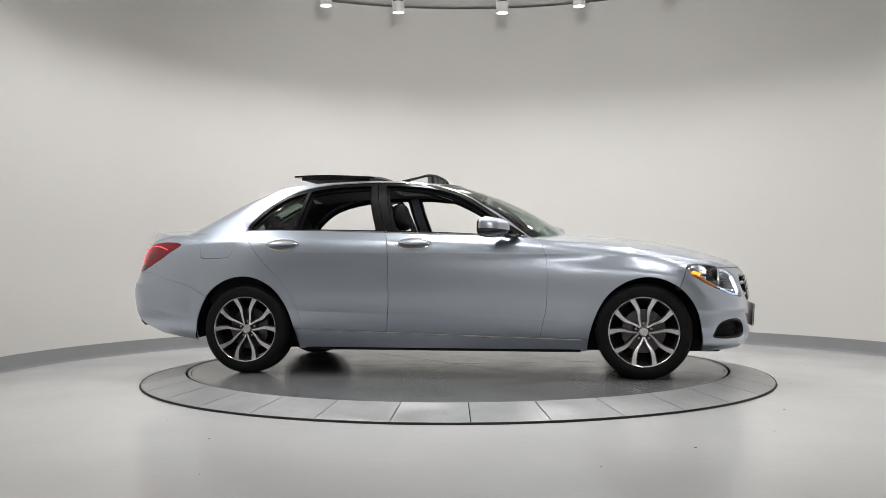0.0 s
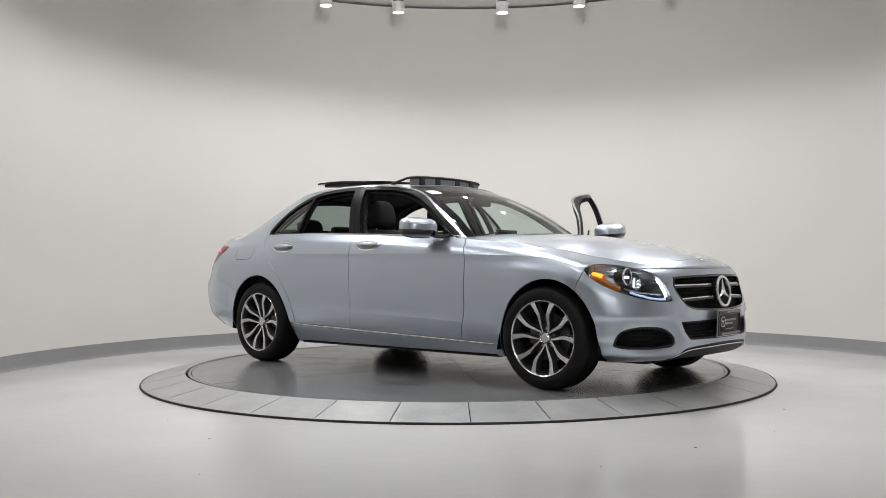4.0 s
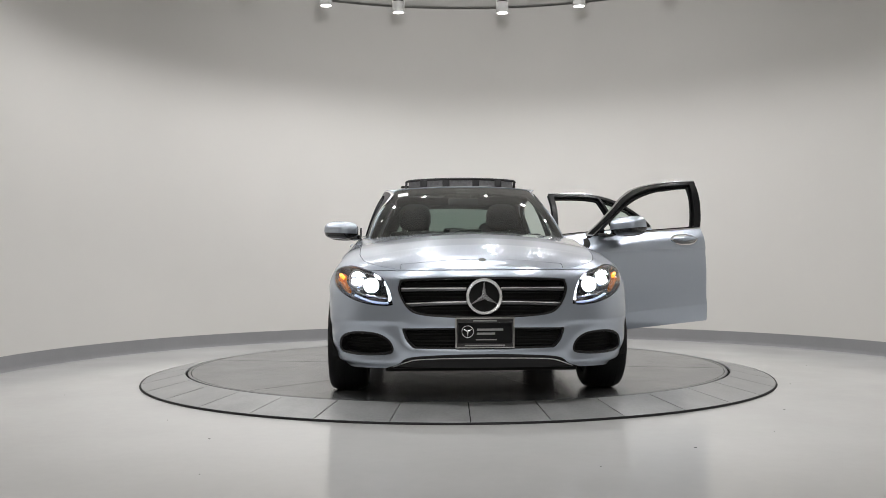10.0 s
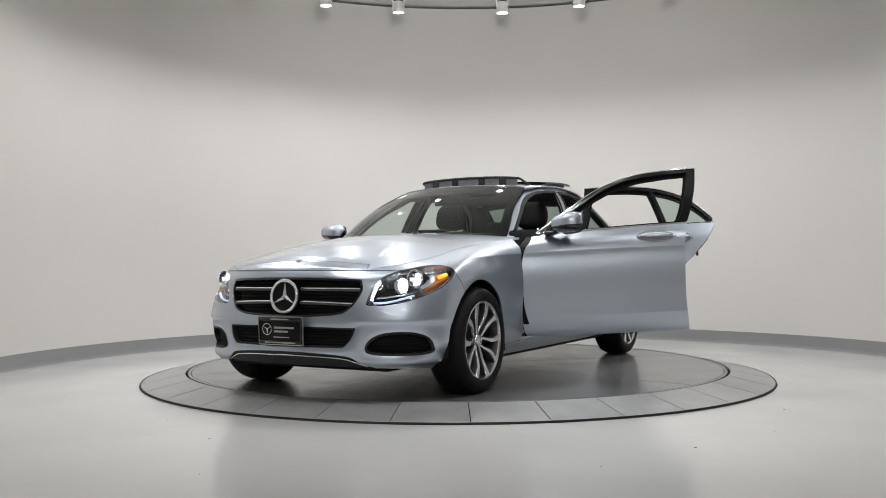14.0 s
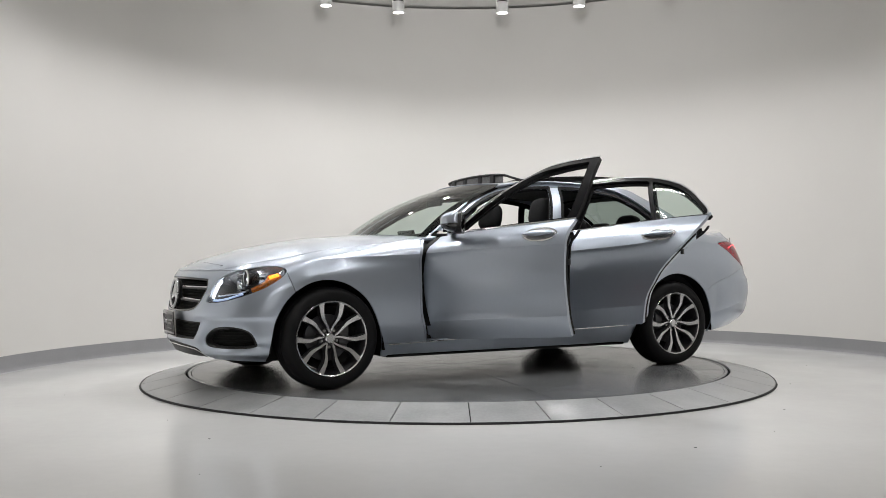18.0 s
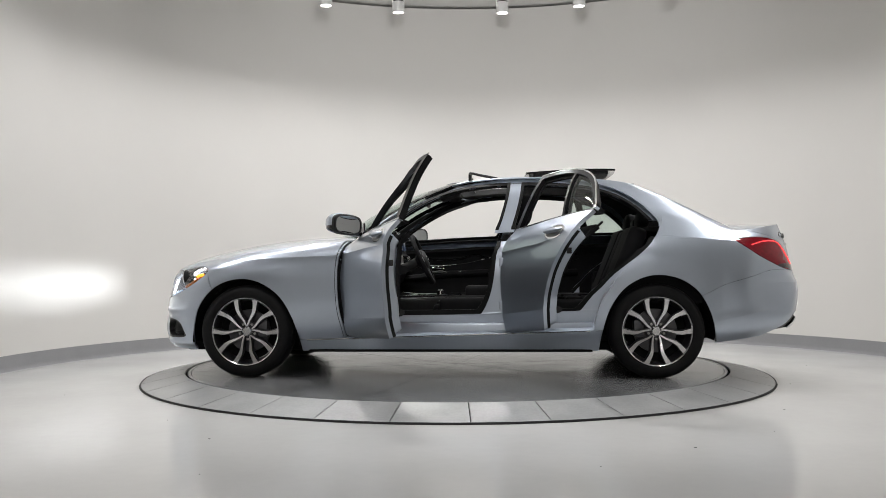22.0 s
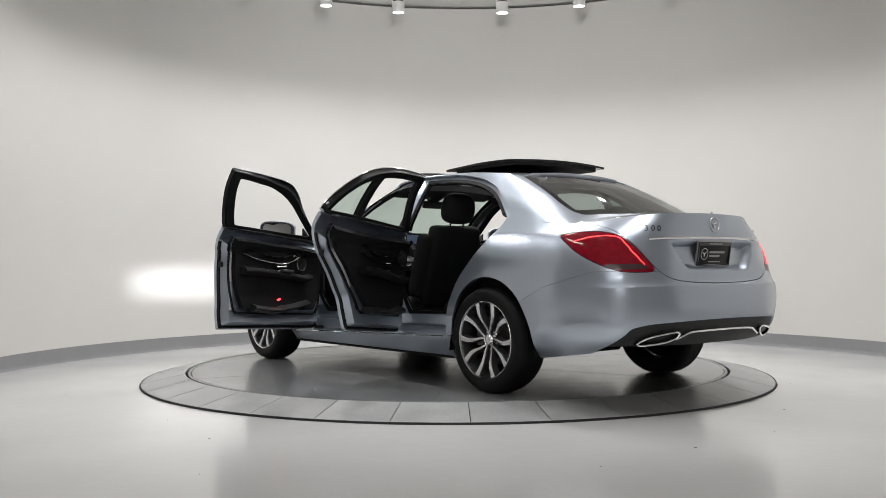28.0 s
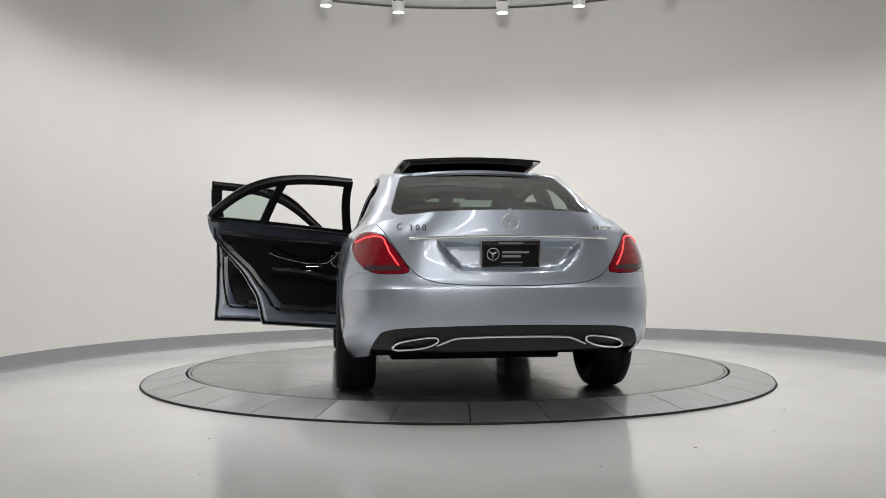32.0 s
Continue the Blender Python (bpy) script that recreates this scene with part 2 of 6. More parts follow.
def curved_wall(name, material, profile, a0, a1, n=120):
    """Sweeps a closed profile of (radius offset, z) round the bay."""
    bm = bmesh.new()
    cols = []
    for k in range(n + 1):
        a = radians(a0 + (a1 - a0) * k / n)
        cols.append([bm.verts.new((BAY[0] + (BAY[2] + r) * math.cos(a), BAY[1] + (BAY[2] + r) * math.sin(a), z)) for r, z in profile])
    m = len(profile)
    for a, b in zip(cols, cols[1:]):
        for k in range(m):
            bm.faces.new((a[k], b[k], b[(k + 1) % m], a[(k + 1) % m]))
    bm.faces.new(cols[0])
    bm.faces.new(cols[-1][::-1])
    bmesh.ops.recalc_face_normals(bm, faces=bm.faces[:])
    return tagged(mesh_ob(name, bm, material, angle=30), kind="structure")


A0, A1 = -38.0, 218.0
tagged(curved_wall("wall_curved", M_WALL, [(0, FLOOR_Z + 0.135), (0, CEIL_Z - 0.03), (0.16, CEIL_Z - 0.03), (0.16, FLOOR_Z + 0.135)], A0, A1),
       "smooth off-white curved plaster wall of the round bay")
tagged(curved_wall("baseboard", M_BASE, [(-0.035, FLOOR_Z), (-0.016, FLOOR_Z + 0.006), (-0.006, FLOOR_Z + 0.02), (-0.003, FLOOR_Z + 0.04), (-0.003, FLOOR_Z + 0.135), (0.16, FLOOR_Z + 0.135), (0.16, FLOOR_Z)], A0, A1),
       "grey coved vinyl baseboard along the curved wall")

bm = bmesh.new()
box(bm, -6, 6, -10.5, 4.6, FLOOR_Z - 0.2, FLOOR_Z)
tagged(mesh_ob("floor", bm, M_FLOOR, smooth=False), "pale grey polished epoxy floor with faint scuffs", kind="structure")
bm = bmesh.new()
box(bm, -6, 6, -10.5, 4.6, CEIL_Z, CEIL_Z + 0.2)
tagged(mesh_ob("ceiling", bm, M_CEIL, smooth=False), "plain off-white flat ceiling", kind="structure")
for nm, b in (("wall_left", (-6.2, -6, -10.5, 4.6)), ("wall_right", (6, 6.2, -10.5, 4.6)), ("wall_back", (-6, 6, 4.6, 4.8)), ("wall_front", (-6, 6, -10.7, -10.5))):
    bm = bmesh.new()
    box(bm, *b, FLOOR_Z, CEIL_Z)
    tagged(mesh_ob(nm, bm, M_WALL, smooth=False), "plain off-white painted wall", kind="structure")

# ---- turntable ----
R_IN, R_OUT, N_TILE = 2.064, 2.370, 34
disc = empty("turntable", "round grey painted steel turntable with a thin rim groove", "turntable")
bm = bmesh.new()
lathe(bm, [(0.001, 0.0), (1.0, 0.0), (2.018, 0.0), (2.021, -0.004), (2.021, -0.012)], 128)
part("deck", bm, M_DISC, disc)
bm = bmesh.new()
lathe(bm, [(2.0245, -0.012), (2.0245, -0.003), (2.027, 0.0), (2.043, 0.0), (2.046, -0.004), (2.046, -0.03)], 128)
part("rim", bm, M_DISC, disc)
bm = bmesh.new()
lathe(bm, [(2.0, -0.012), (2.035, -0.012), (2.035, -0.05), (2.0, -0.05)], 128, closed=True)
part("groove", bm, M_DARK, disc)
# seams across the deck
for k in range(3):
    bm = bmesh.new()
    box(bm, -2.0, 2.0, -0.0012, 0.0012, -0.003, 0.0005)
    o = part("deck_seam", bm, M_DARK, disc)
    o.matrix_basis = pose(0, 0, 0, 0, 0, 60 * k + 17)

ring = empty("turntable_surround", "sloping ring of grey stone-look tiles round the turntable", "floor ring")
bm = bmesh.new()
lathe(bm, [(2.03, -0.075), (2.062, -0.012), (R_OUT + 0.012, FLOOR_Z + 0.0005), (R_OUT + 0.012, FLOOR_Z - 0.02)], 136)
part("bed", bm, M_DARK, ring)
bm = bmesh.new()
lathe(bm, [(R_OUT + 0.002, FLOOR_Z - 0.01), (R_OUT + 0.002, FLOOR_Z + 0.012), (R_OUT + 0.006, FLOOR_Z + 0.013), (R_OUT + 0.009, FLOOR_Z + 0.004)], 136)
part("edge_trim", bm, M_PLAST, ring, "dark metal edge trim")
half, gap = math.pi / N_TILE, 0.0035
tile_me = None
for k in range(N_TILE):
    if tile_me is None:
        bm = bmesh.new()
        n = 5
        rows = []
        for r, z in ((R_IN, -0.02), (R_IN, -0.001), (R_IN + 0.004, 0.002), (R_OUT - 0.004, FLOOR_Z + 0.013), (R_OUT, FLOOR_Z + 0.009), (R_OUT, FLOOR_Z - 0.01)):
            h = half - gap / r
            rows.append([bm.verts.new((r * math.cos(-h + 2 * h * i / n), r * math.sin(-h + 2 * h * i / n), z)) for i in range(n + 1)])
        for a, b in zip(rows, rows[1:]):
            for i in range(n):
                bm.faces.new((a[i], b[i], b[i + 1], a[i + 1]))
        for i in (0, n):
            bm.faces.new([r[i] for r in rows])
        bmesh.ops.recalc_face_normals(bm, faces=bm.faces[:])
        tile_me = bpy.data.meshes.new("tile")
        bm.to_mesh(tile_me)
        bm.free()
        tile_me.materials.append(M_TILE)
    o = new("tile", tile_me)
    o.parent = ring
    o.matrix_basis = pose(0, 0, 0, 0, 0, -88.2 + 360 / N_TILE * (k + 0.5))


# ---- track lights ----
def track_head():
    t = empty("track_light", "white cylindrical spotlight hanging on a stem, lit", "spotlight", "ring of track lights")
    bm = bmesh.new()
    lathe(bm, [(0.0, 0.175), (0.062, 0.175), (0.066, 0.172), (0.066, 0.125)], 32)
    part("cap", bm, M_WHITE, t)
    bm = bmesh.new()
    lathe(bm, [(0.060, 0.127), (0.060, 0.113)], 32)
    part("vent_gap", bm, M_DARK, t)
    bm = bmesh.new()
    lathe(bm, [(0.058, 0.114), (0.066, 0.114), (0.066, 0.004), (0.064, 0.0), (0.058, 0.0), (0.055, 0.012)], 32)
    part("body", bm, M_WHITE, t)
    bm = bmesh.new()
    lathe(bm, [(0.0, 0.012), (0.056, 0.012)], 32)
    part("lamp_face", bm, M_LAMPGLOW, t)
    bm = bmesh.new()
    lathe(bm, [(0.018, 0.17), (0.018, CEIL_Z - HEAD_Z)], 16)
    part("stem", bm, M_WHITE, t)
    return t


head = track_head()
for k, a in enumerate(HEAD_ANGLES + DOWNS):
    m = pose(RAIL[0] + RAIL[2] * math.cos(radians(a)), RAIL[1] + RAIL[2] * math.sin(radians(a)), HEAD_Z, 0, 0, a)
    if k:
        copy_thing(head, m)
    else:
        head.matrix_basis = m
copy_thing(head, pose(*DOWN))
# ---- the car's skin: smooth sheets through guide lines, cut into panels ----
# Car space: x to the front, y to its left, z up, origin on the ground midway between the axles.


def spline(t, p, q, sym=False):
    """Cubic Hermite through rows p at t, read at q. sym: mirrored ends (y changes sign)."""
    p = np.asarray(p, float)
    if sym:
        f = np.array([1, -1, 1.0]).reshape((1,) * (p.ndim - 1) + (3,))
        p = np.concatenate([p[1:2] * f[0], p, p[-2:-1] * f[0]])
        t = np.concatenate([[2 * t[0] - t[1]], t, [2 * t[-1] - t[-2]]])
    d = np.diff(p, axis=0) / np.diff(t).reshape((-1,) + (1,) * (p.ndim - 1))
    h = np.diff(t).reshape((-1,) + (1,) * (p.ndim - 1))
    m = np.zeros_like(p)
    m[1:-1] = (d[:-1] * h[1:] + d[1:] * h[:-1]) / (h[1:] + h[:-1])
    m[0], m[-1] = d[0], d[-1]
    i = np.clip(np.searchsorted(t, q, side="right") - 1, 0, len(t) - 2)
    sh = (-1,) + (1,) * (p.ndim - 1)
    hh = (t[i + 1] - t[i]).reshape(sh)
    s = ((q - t[i]) / (t[i + 1] - t[i])).reshape(sh)
    return ((2 * s**3 - 3 * s**2 + 1) * p[i] + (s**3 - 2 * s**2 + s) * hh * m[i] + (3 * s**2 - 2 * s**3) * p[i + 1] + (s**3 - s**2) * hh * m[i + 1])


def chord(p):
    d = np.linalg.norm(np.diff(p, axis=0), axis=-1)
    d = d.mean(axis=tuple(range(1, d.ndim))) if d.ndim > 1 else d
    return np.concatenate([[0], np.cumsum(d)])


def side(x, *yz):
    return [(x, y, z) for y, z in yz]


# lower body, from the nose's centre along the left side to the tail's centre; each column runs from the sill up
WALL = np.array([
    [(2.160, 0, .200), (2.207, 0, .290), (2.205, 0, .400), (2.190, 0, .520), (2.178, 0, .620), (2.163, 0, .706), (2.125, 0, .764)],
    [(2.148, .25, .200), (2.195, .25, .290), (2.193, .25, .400), (2.178, .25, .520), (2.163, .25, .620), (2.148, .25, .706), (2.110, .25, .764)],
    [(2.085, .50, .200), (2.135, .50, .290), (2.138, .50, .400), (2.118, .50, .525), (2.090, .50, .625), (2.068, .50, .699), (2.030, .48, .757)],
    [(1.970, .69, .195), (2.025, .715, .290), (2.030, .725, .405), (1.998, .725, .535), (1.955, .715, .650), (1.918, .702, .737), (1.870, .658, .794)],
    [(1.800, .765, .185), (1.870, .835, .290), (1.875, .850, .420), (1.840, .857, .560), (1.785, .850, .675), (1.755, .817, .757), (1.690, .704, .824)],
    side(1.42, (.80, .18), (.872, .30), (.895, .45), (.902, .63), (.888, .755), (.828, .833), (.726, .877)),
    side(1.00, (.785, .18), (.850, .30), (.878, .45), (.892, .63), (.880, .79), (.834, .880), (.740, .926)),
    side(0.60, (.785, .18), (.845, .30), (.873, .45), (.887, .63), (.878, .82), (.848, .905), (.780, .966)),
    side(0.00, (.785, .18), (.843, .30), (.872, .45), (.887, .63), (.880, .83), (.848, .93), (.788, .995)),
    side(-0.60, (.785, .18), (.843, .30), (.874, .45), (.891, .63), (.884, .84), (.848, .945), (.785, 1.022)),
    side(-1.00, (.785, .18), (.850, .30), (.880, .45), (.898, .63), (.889, .85), (.848, .96), (.775, 1.038)),
    side(-1.42, (.80, .18), (.874, .30), (.897, .45), (.904, .63), (.888, .85), (.840, .955), (.764, 1.040)),
    side(-1.80, (.785, .20), (.862, .30), (.886, .45), (.893, .63), (.872, .835), (.828, .935), (.748, 1.010)),
    side(-2.08, (.760, .27), (.836, .345), (.862, .47), (.867, .63), (.838, .825), (.786, .930), (.684, 1.015)),
    [(-2.268, .665, .300), (-2.322, .722, .372), (-2.354, .740, .49), (-2.354, .744, .64), (-2.298, .719, .825), (-2.262, .668, .945), (-2.225, .577, 1.038)],
    [(-2.376, .475, .305), (-2.435, .498, .375), (-2.464, .51, .50), (-2.464, .51, .65), (-2.416, .50, .82), (-2.386, .475, .945), (-2.350, .42, 1.060)],
    [(-2.418, .24, .290), (-2.470, .245, .380), (-2.496, .25, .50), (-2.494, .25, .65), (-2.450, .245, .82), (-2.427, .24, .945), (-2.402, .22, 1.067)],
    [(-2.428, 0, .290), (-2.480, 0, .380), (-2.504, 0, .50), (-2.502, 0, .65), (-2.460, 0, .82), (-2.437, 0, .945), (-2.412, 0, 1.069)],
])
# glasshouse, from the windscreen's centre round to the rear screen's centre; columns run from the belt to the roof's edge
HOUSE = np.array([
    [(.900, 0, .985), (.620, 0, 1.155), (.340, 0, 1.290), (.050, 0, 1.400)],
    [(.850, .38, .980), (.570, .36, 1.150), (.290, .33, 1.285), (.015, .30, 1.394)],
    [(.665, .705, .962), (.405, .645, 1.128), (.150, .590, 1.262), (-.100, .530, 1.372)],
    [(.300, .775, .982), (.120, .715, 1.130), (-.080, .648, 1.270), (-.250, .572, 1.383)],
    [(-.200, .785, 1.004), (-.250, .730, 1.140), (-.320, .662, 1.280), (-.400, .582, 1.393)],
    [(-.700, .782, 1.026), (-.680, .728, 1.155), (-.680, .660, 1.285), (-.680, .576, 1.393)],
    [(-1.200, .766, 1.044), (-1.130, .712, 1.165), (-1.050, .642, 1.285), (-.980, .560, 1.383)],
    [(-1.550, .752, 1.042), (-1.425, .680, 1.164), (-1.305, .606, 1.268), (-1.185, .535, 1.364)],
    [(-1.950, .692, 1.020), (-1.760, .590, 1.136), (-1.550, .528, 1.252), (-1.330, .482, 1.352)],
    [(-2.000, .380, 1.062), (-1.790, .350, 1.168), (-1.570, .320, 1.272), (-1.340, .292, 1.367)],
    [(-2.010, 0, 1.080), (-1.800, 0, 1.180), (-1.580, 0, 1.284), (-1.345, 0, 1.378)],
])
HOUSE[1:-1, 1:, 1] *= np.array([1.018, 1.04, 1.055])
HOUSE[2:8, 3, 2] += 0.012
HOUSE[:3, 1:3, 0] += 0.012
HOUSE[:3, 1:3, 2] += 0.008


class Sheet:
    """A dense grid of points with normals that point out of the car, on the left half."""

    def __init__(self, pts, grow=0.0):
        self.p = pts
        du, dv = np.gradient(pts, axis=0), np.gradient(pts, axis=1)
        n = np.cross(du, dv)
        ln = np.linalg.norm(n, axis=-1, keepdims=True)
        bad = ln[..., 0] < 1e-12
        n = n / np.maximum(ln, 1e-12)
        ref = pts - np.array([0, 0, 0.55])
        flip = np.sign((n * ref).sum(-1).mean())
        self.n = n * flip
        self.n[bad] = (0, 0, 1)
        self.flip = flip

    def offset(self, d):
        s = Sheet(self.p)
        s.p, s.n, s.flip = self.p + self.n * d, self.n, self.flip
        return s


def net_sheet(net, nu, nv):
    tu, tv = chord(net), chord(np.swapaxes(net, 0, 1))
    a = spline(tu, net, np.linspace(tu[0], tu[-1], nu), sym=True)
    a = np.swapaxes(a, 0, 1)
    a = spline(tv, a, np.linspace(tv[0], tv[-1], nv))
    return Sheet(np.swapaxes(a, 0, 1))


def along(x, *pairs):
    """A line's height read at x, from pairs of (x, z) in rising order of x."""
    return np.interp(x, [q[0] for q in pairs], [q[1] for q in pairs])


def z_low(x):
    return along(x, (-2.5, .475), (-2.14, .455), (-1.82, .388), (-1.45, .42), (-1.05, .455), (0, .425), (1.05, .385), (2.2, .35))


def z_high(x):
    return along(x, (-2.5, .90), (-2.1, .925), (-1.97, .933), (-1.75, .953), (-1.5, .962), (-1.35, .935), (-1.1, .885), (-.92, .874), (-.36, .866), (0, .866), (.77, .852), (.95, .846), (1.2, .836), (1.44, .822), (1.68, .793), (2.2, .62))


def crease_sheet(net, nu, counts):
    """A sheet whose rows run along the low and the high crease of the flank."""
    d = net_sheet(net, nu, 360).p
    out = []
    for col in d:
        zs = np.arange(360.0)
        cuts = [0.0]
        for line in (z_low, z_high):
            over = col[:, 2] - line(col[:, 0])
            k_ = int(np.argmax(over > 0))
            cuts.append(k_ - over[k_] / max(over[k_] - over[k_ - 1], 1e-6) if k_ else cuts[-1] + 60.0)
        cuts.append(359.0)
        at_ = np.concatenate([np.linspace(p_, q_, n_, endpoint=False) for p_, q_, n_ in zip(cuts, cuts[1:], counts)] + [[359.0]])
        out.append(np.stack([np.interp(at_, zs, col[:, c_]) for c_ in range(3)], -1))
    return Sheet(np.array(out))


S_WALL = crease_sheet(WALL, 420, (24, 42, 34))

# creases along the flank: a crisp shoulder line, a rising line low on the doors, and the rear bumper's ridge
x_, z_ = S_WALL.p[..., 0], S_WALL.p[..., 2]
zc = z_high(x_)
u_ = np.clip((zc - z_) / 0.055, 0, None)
dent = u_ * np.exp(1 - u_) * (along(x_, (-1.4, 0), (-1.15, .0085), (.3, .0105), (1.0, .0115), (1.35, .009), (1.66, 0)) + along(x_, (-2.06, 0), (-1.9, .005), (-1.6, .005), (-1.42, 0)))
zc = z_low(x_)
fade = np.interp(x_, [-1.3, -.85, .7, 1.1], [0, 1, 1, 0])
u_ = np.clip((z_ - zc) / 0.10, 0, None)
dent = dent + 0.0085 * u_ * np.exp(1 - u_) * fade
u_ = np.clip((z_ - zc) / 0.07, 0, None)
dent = dent + 0.010 * u_ * np.exp(1 - u_) * along(x_, (-2.3, 0), (-2.15, 1), (-1.86, 1), (-1.8, 0))
# hollow under the tail lamps where the rear bumper's shelf begins
zc = .655
fade = np.interp(x_, [-2.30, -2.0], [1, 0])
u_ = np.clip((z_ - zc) / 0.05, 0, None)
dent = dent + 0.010 * u_ * np.exp(1 - u_) * fade
S_WALL = Sheet(S_WALL.p - S_WALL.n * dent[..., None])
S_HOUSE = net_sheet(HOUSE, 260, 40)


def deck_sheet(edge, cx, zprof, bulge, nr):
    """A lid that spans from an edge line to the car's centre line."""
    zc = np.interp(cx, zprof[0], zprof[1])
    c = np.stack([cx, 0 * cx, zc], -1)
    r = np.linspace(0, 1, nr)
    w = r**1.0
    p = edge[:, None] * (1 - w[None, :, None]) + c[:, None] * w[None, :, None]
    rise = 1 - (1 - r) ** bulge
    p[:, :, 2] = edge[:, None, 2] + (zc - edge[:, 2])[:, None] * rise[None]
    return Sheet(p)


TOP = S_WALL.p[:, -1]
i_hood = int(np.argmax(TOP[:, 0] < 0.62))
e = TOP[: i_hood + 1]
k = chord(e) / chord(e)[-1]
xs = np.interp(k, [0, .17, .32, .45, 1], [2.125, 2.10, 1.95, 1.78, .80])
S_HOOD = deck_sheet(e, xs, ([.6, .80, 1.07, 1.30, 1.53, 1.76, 1.98, 2.06, 2.125], [1.01, 1.012, .997, .978, .945, .900, .836, .806, .764]), 2.1, 60)
i_boot = int(np.argmax(TOP[:, 0] < -1.70))
e = TOP[i_boot:]
k = chord(e) / chord(e)[-1]
xs = np.interp(k, [0, .45, .7, 1], [-1.85, -2.21, -2.36, -2.412])
S_BOOT = deck_sheet(e, xs, ([-2.412, -2.39, -2.33, -2.15, -1.95, -1.85], [1.069, 1.072, 1.068, 1.078, 1.089, 1.095]), 2.0, 50)
e = S_HOUSE.p[:, -1]
k = chord(e) / chord(e)[-1]
xs = np.interp(e[:, 0], [-1.345, -1.2, -.9, -.5, -.2, .05], [-1.345, -1.2, -.9, -.5, -.2, .05])
S_ROOF = deck_sheet(e, xs, ([-1.345, -1.15, -.9, -.6, -.3, -.1, .05], [1.378, 1.408, 1.430, 1.440, 1.436, 1.421, 1.400]), 2.0, 40)


def smooth_line(pts, n=10, closed=True):
    """A smooth line through points; a point given twice running stays a corner."""
    pts = [tuple(p) for p in pts]
    out = []
    m = len(pts)
    for i in range(m if closed else m - 1):
        a, b = pts[i], pts[(i + 1) % m]
        if a == b:
            continue
        p0 = pts[i - 1] if (closed or i > 0) else a
        p3 = pts[(i + 2) % m] if (closed or i + 2 < m) else b
        for j in range(n):
            s = j / n
            out.append(tuple(0.5 * (2 * a[c] + (b[c] - p0[c]) * s + (2 * p0[c] - 5 * a[c] + 4 * b[c] - p3[c]) * s * s + (3 * a[c] - p0[c] - 3 * b[c] + p3[c]) * s**3) for c in range(len(a))))
    if not closed:
        out.append(pts[-1])
    return np.array(out)


Q = math.sqrt(0.5)
AXES = {"side": lambda p: p[..., [0, 2]], "front": lambda p: p[..., [1, 2]], "top": lambda p: p[..., [0, 1]],
        "nose": lambda p: np.stack([(p[..., 1] - p[..., 0]) * Q, p[..., 2]], -1),
        "tail": lambda p: np.stack([(p[..., 1] + p[..., 0]) * Q, p[..., 2]], -1)}


def inside(p, view, poly):
    """Signed distance to an outline in a view, positive inside."""
    q = AXES[view](p).reshape(-1, 2)
    a = np.asarray(poly, float)
    b = np.roll(a, -1, 0)
    d = b - a
    best = np.full(len(q), 1e9)
    odd = np.zeros(len(q), bool)
    for (ax, ay), (dx, dy), (bx, by) in zip(a, d, b):
        L = dx * dx + dy * dy
        if L < 1e-14:
            continue
        rx, ry = q[:, 0] - ax, q[:, 1] - ay
        t = np.clip((rx * dx + ry * dy) / L, 0, 1)
        best = np.minimum(best, (rx - t * dx) ** 2 + (ry - t * dy) ** 2)
        if ay != by:
            hit = ((ay > q[:, 1]) != (by > q[:, 1])) & (q[:, 0] < ax + (q[:, 1] - ay) * dx / dy)
            odd ^= hit
    return (np.sqrt(best) * np.where(odd, 1, -1)).reshape(p.shape[:-1])


def cut(sheet, *fields):
    """The part of a sheet where all fields are positive: points, normals, faces."""
    P, N = sheet.p.reshape(-1, 3), sheet.n.reshape(-1, 3)
    F = [np.asarray(f).reshape(-1) for f in fields]
    nu, nv = sheet.p.shape[:2]
    idx = np.arange(nu * nv).reshape(nu, nv)
    quads = np.stack([idx[:-1, :-1], idx[1:, :-1], idx[1:, 1:], idx[:-1, 1:]], -1).reshape(-1, 4)
    lo = np.min([f[quads].max(1) for f in F], axis=0) if F else np.ones(len(quads))
    quads = quads[lo > 0]
    hi = np.min([f[quads].min(1) for f in F], axis=0) if F else np.ones(len(quads))
    verts, norms, faces, key = [], [], [], {}

    def vid(tag, p, n):
        if tag not in key:
            key[tag] = len(verts)
            verts.append(p)
            norms.append(n)
        return key[tag]

    for qd, full in zip(quads, hi > 0):
        if full:
            faces.append([vid(int(i), P[i], N[i]) for i in qd])
            continue
        poly = [(int(i), P[i], N[i], [f[i] for f in F]) for i in qd]
        for fi in range(len(F)):
            res = []
            for j in range(len(poly)):
                A, B = poly[j], poly[(j + 1) % len(poly)]
                fa, fb = A[3][fi], B[3][fi]
                if fa >= 0:
                    res.append(A)
                if (fa >= 0) != (fb >= 0):
                    if str(B[0]) < str(A[0]):
                        A, B, fa, fb = B, A, fb, fa
                    s = fa / (fa - fb)
                    tag = (A[0], B[0], fi)
                    res.append((tag, A[1] + s * (B[1] - A[1]), A[2] + s * (B[2] - A[2]), [x + s * (y - x) for x, y in zip(A[3], B[3])]))
            poly = res
            if len(poly) < 3:
                break
        if len(poly) >= 3:
            ids = [vid(v[0], v[1], v[2]) for v in poly]
            ids = [v for j, v in enumerate(ids) if v != ids[j - 1]]
            if len(set(ids)) >= 3:
                faces.append(ids)
    if sheet.flip < 0:
        faces = [f[::-1] for f in faces]
    return np.array(verts).reshape(-1, 3), np.array(norms).reshape(-1, 3), faces


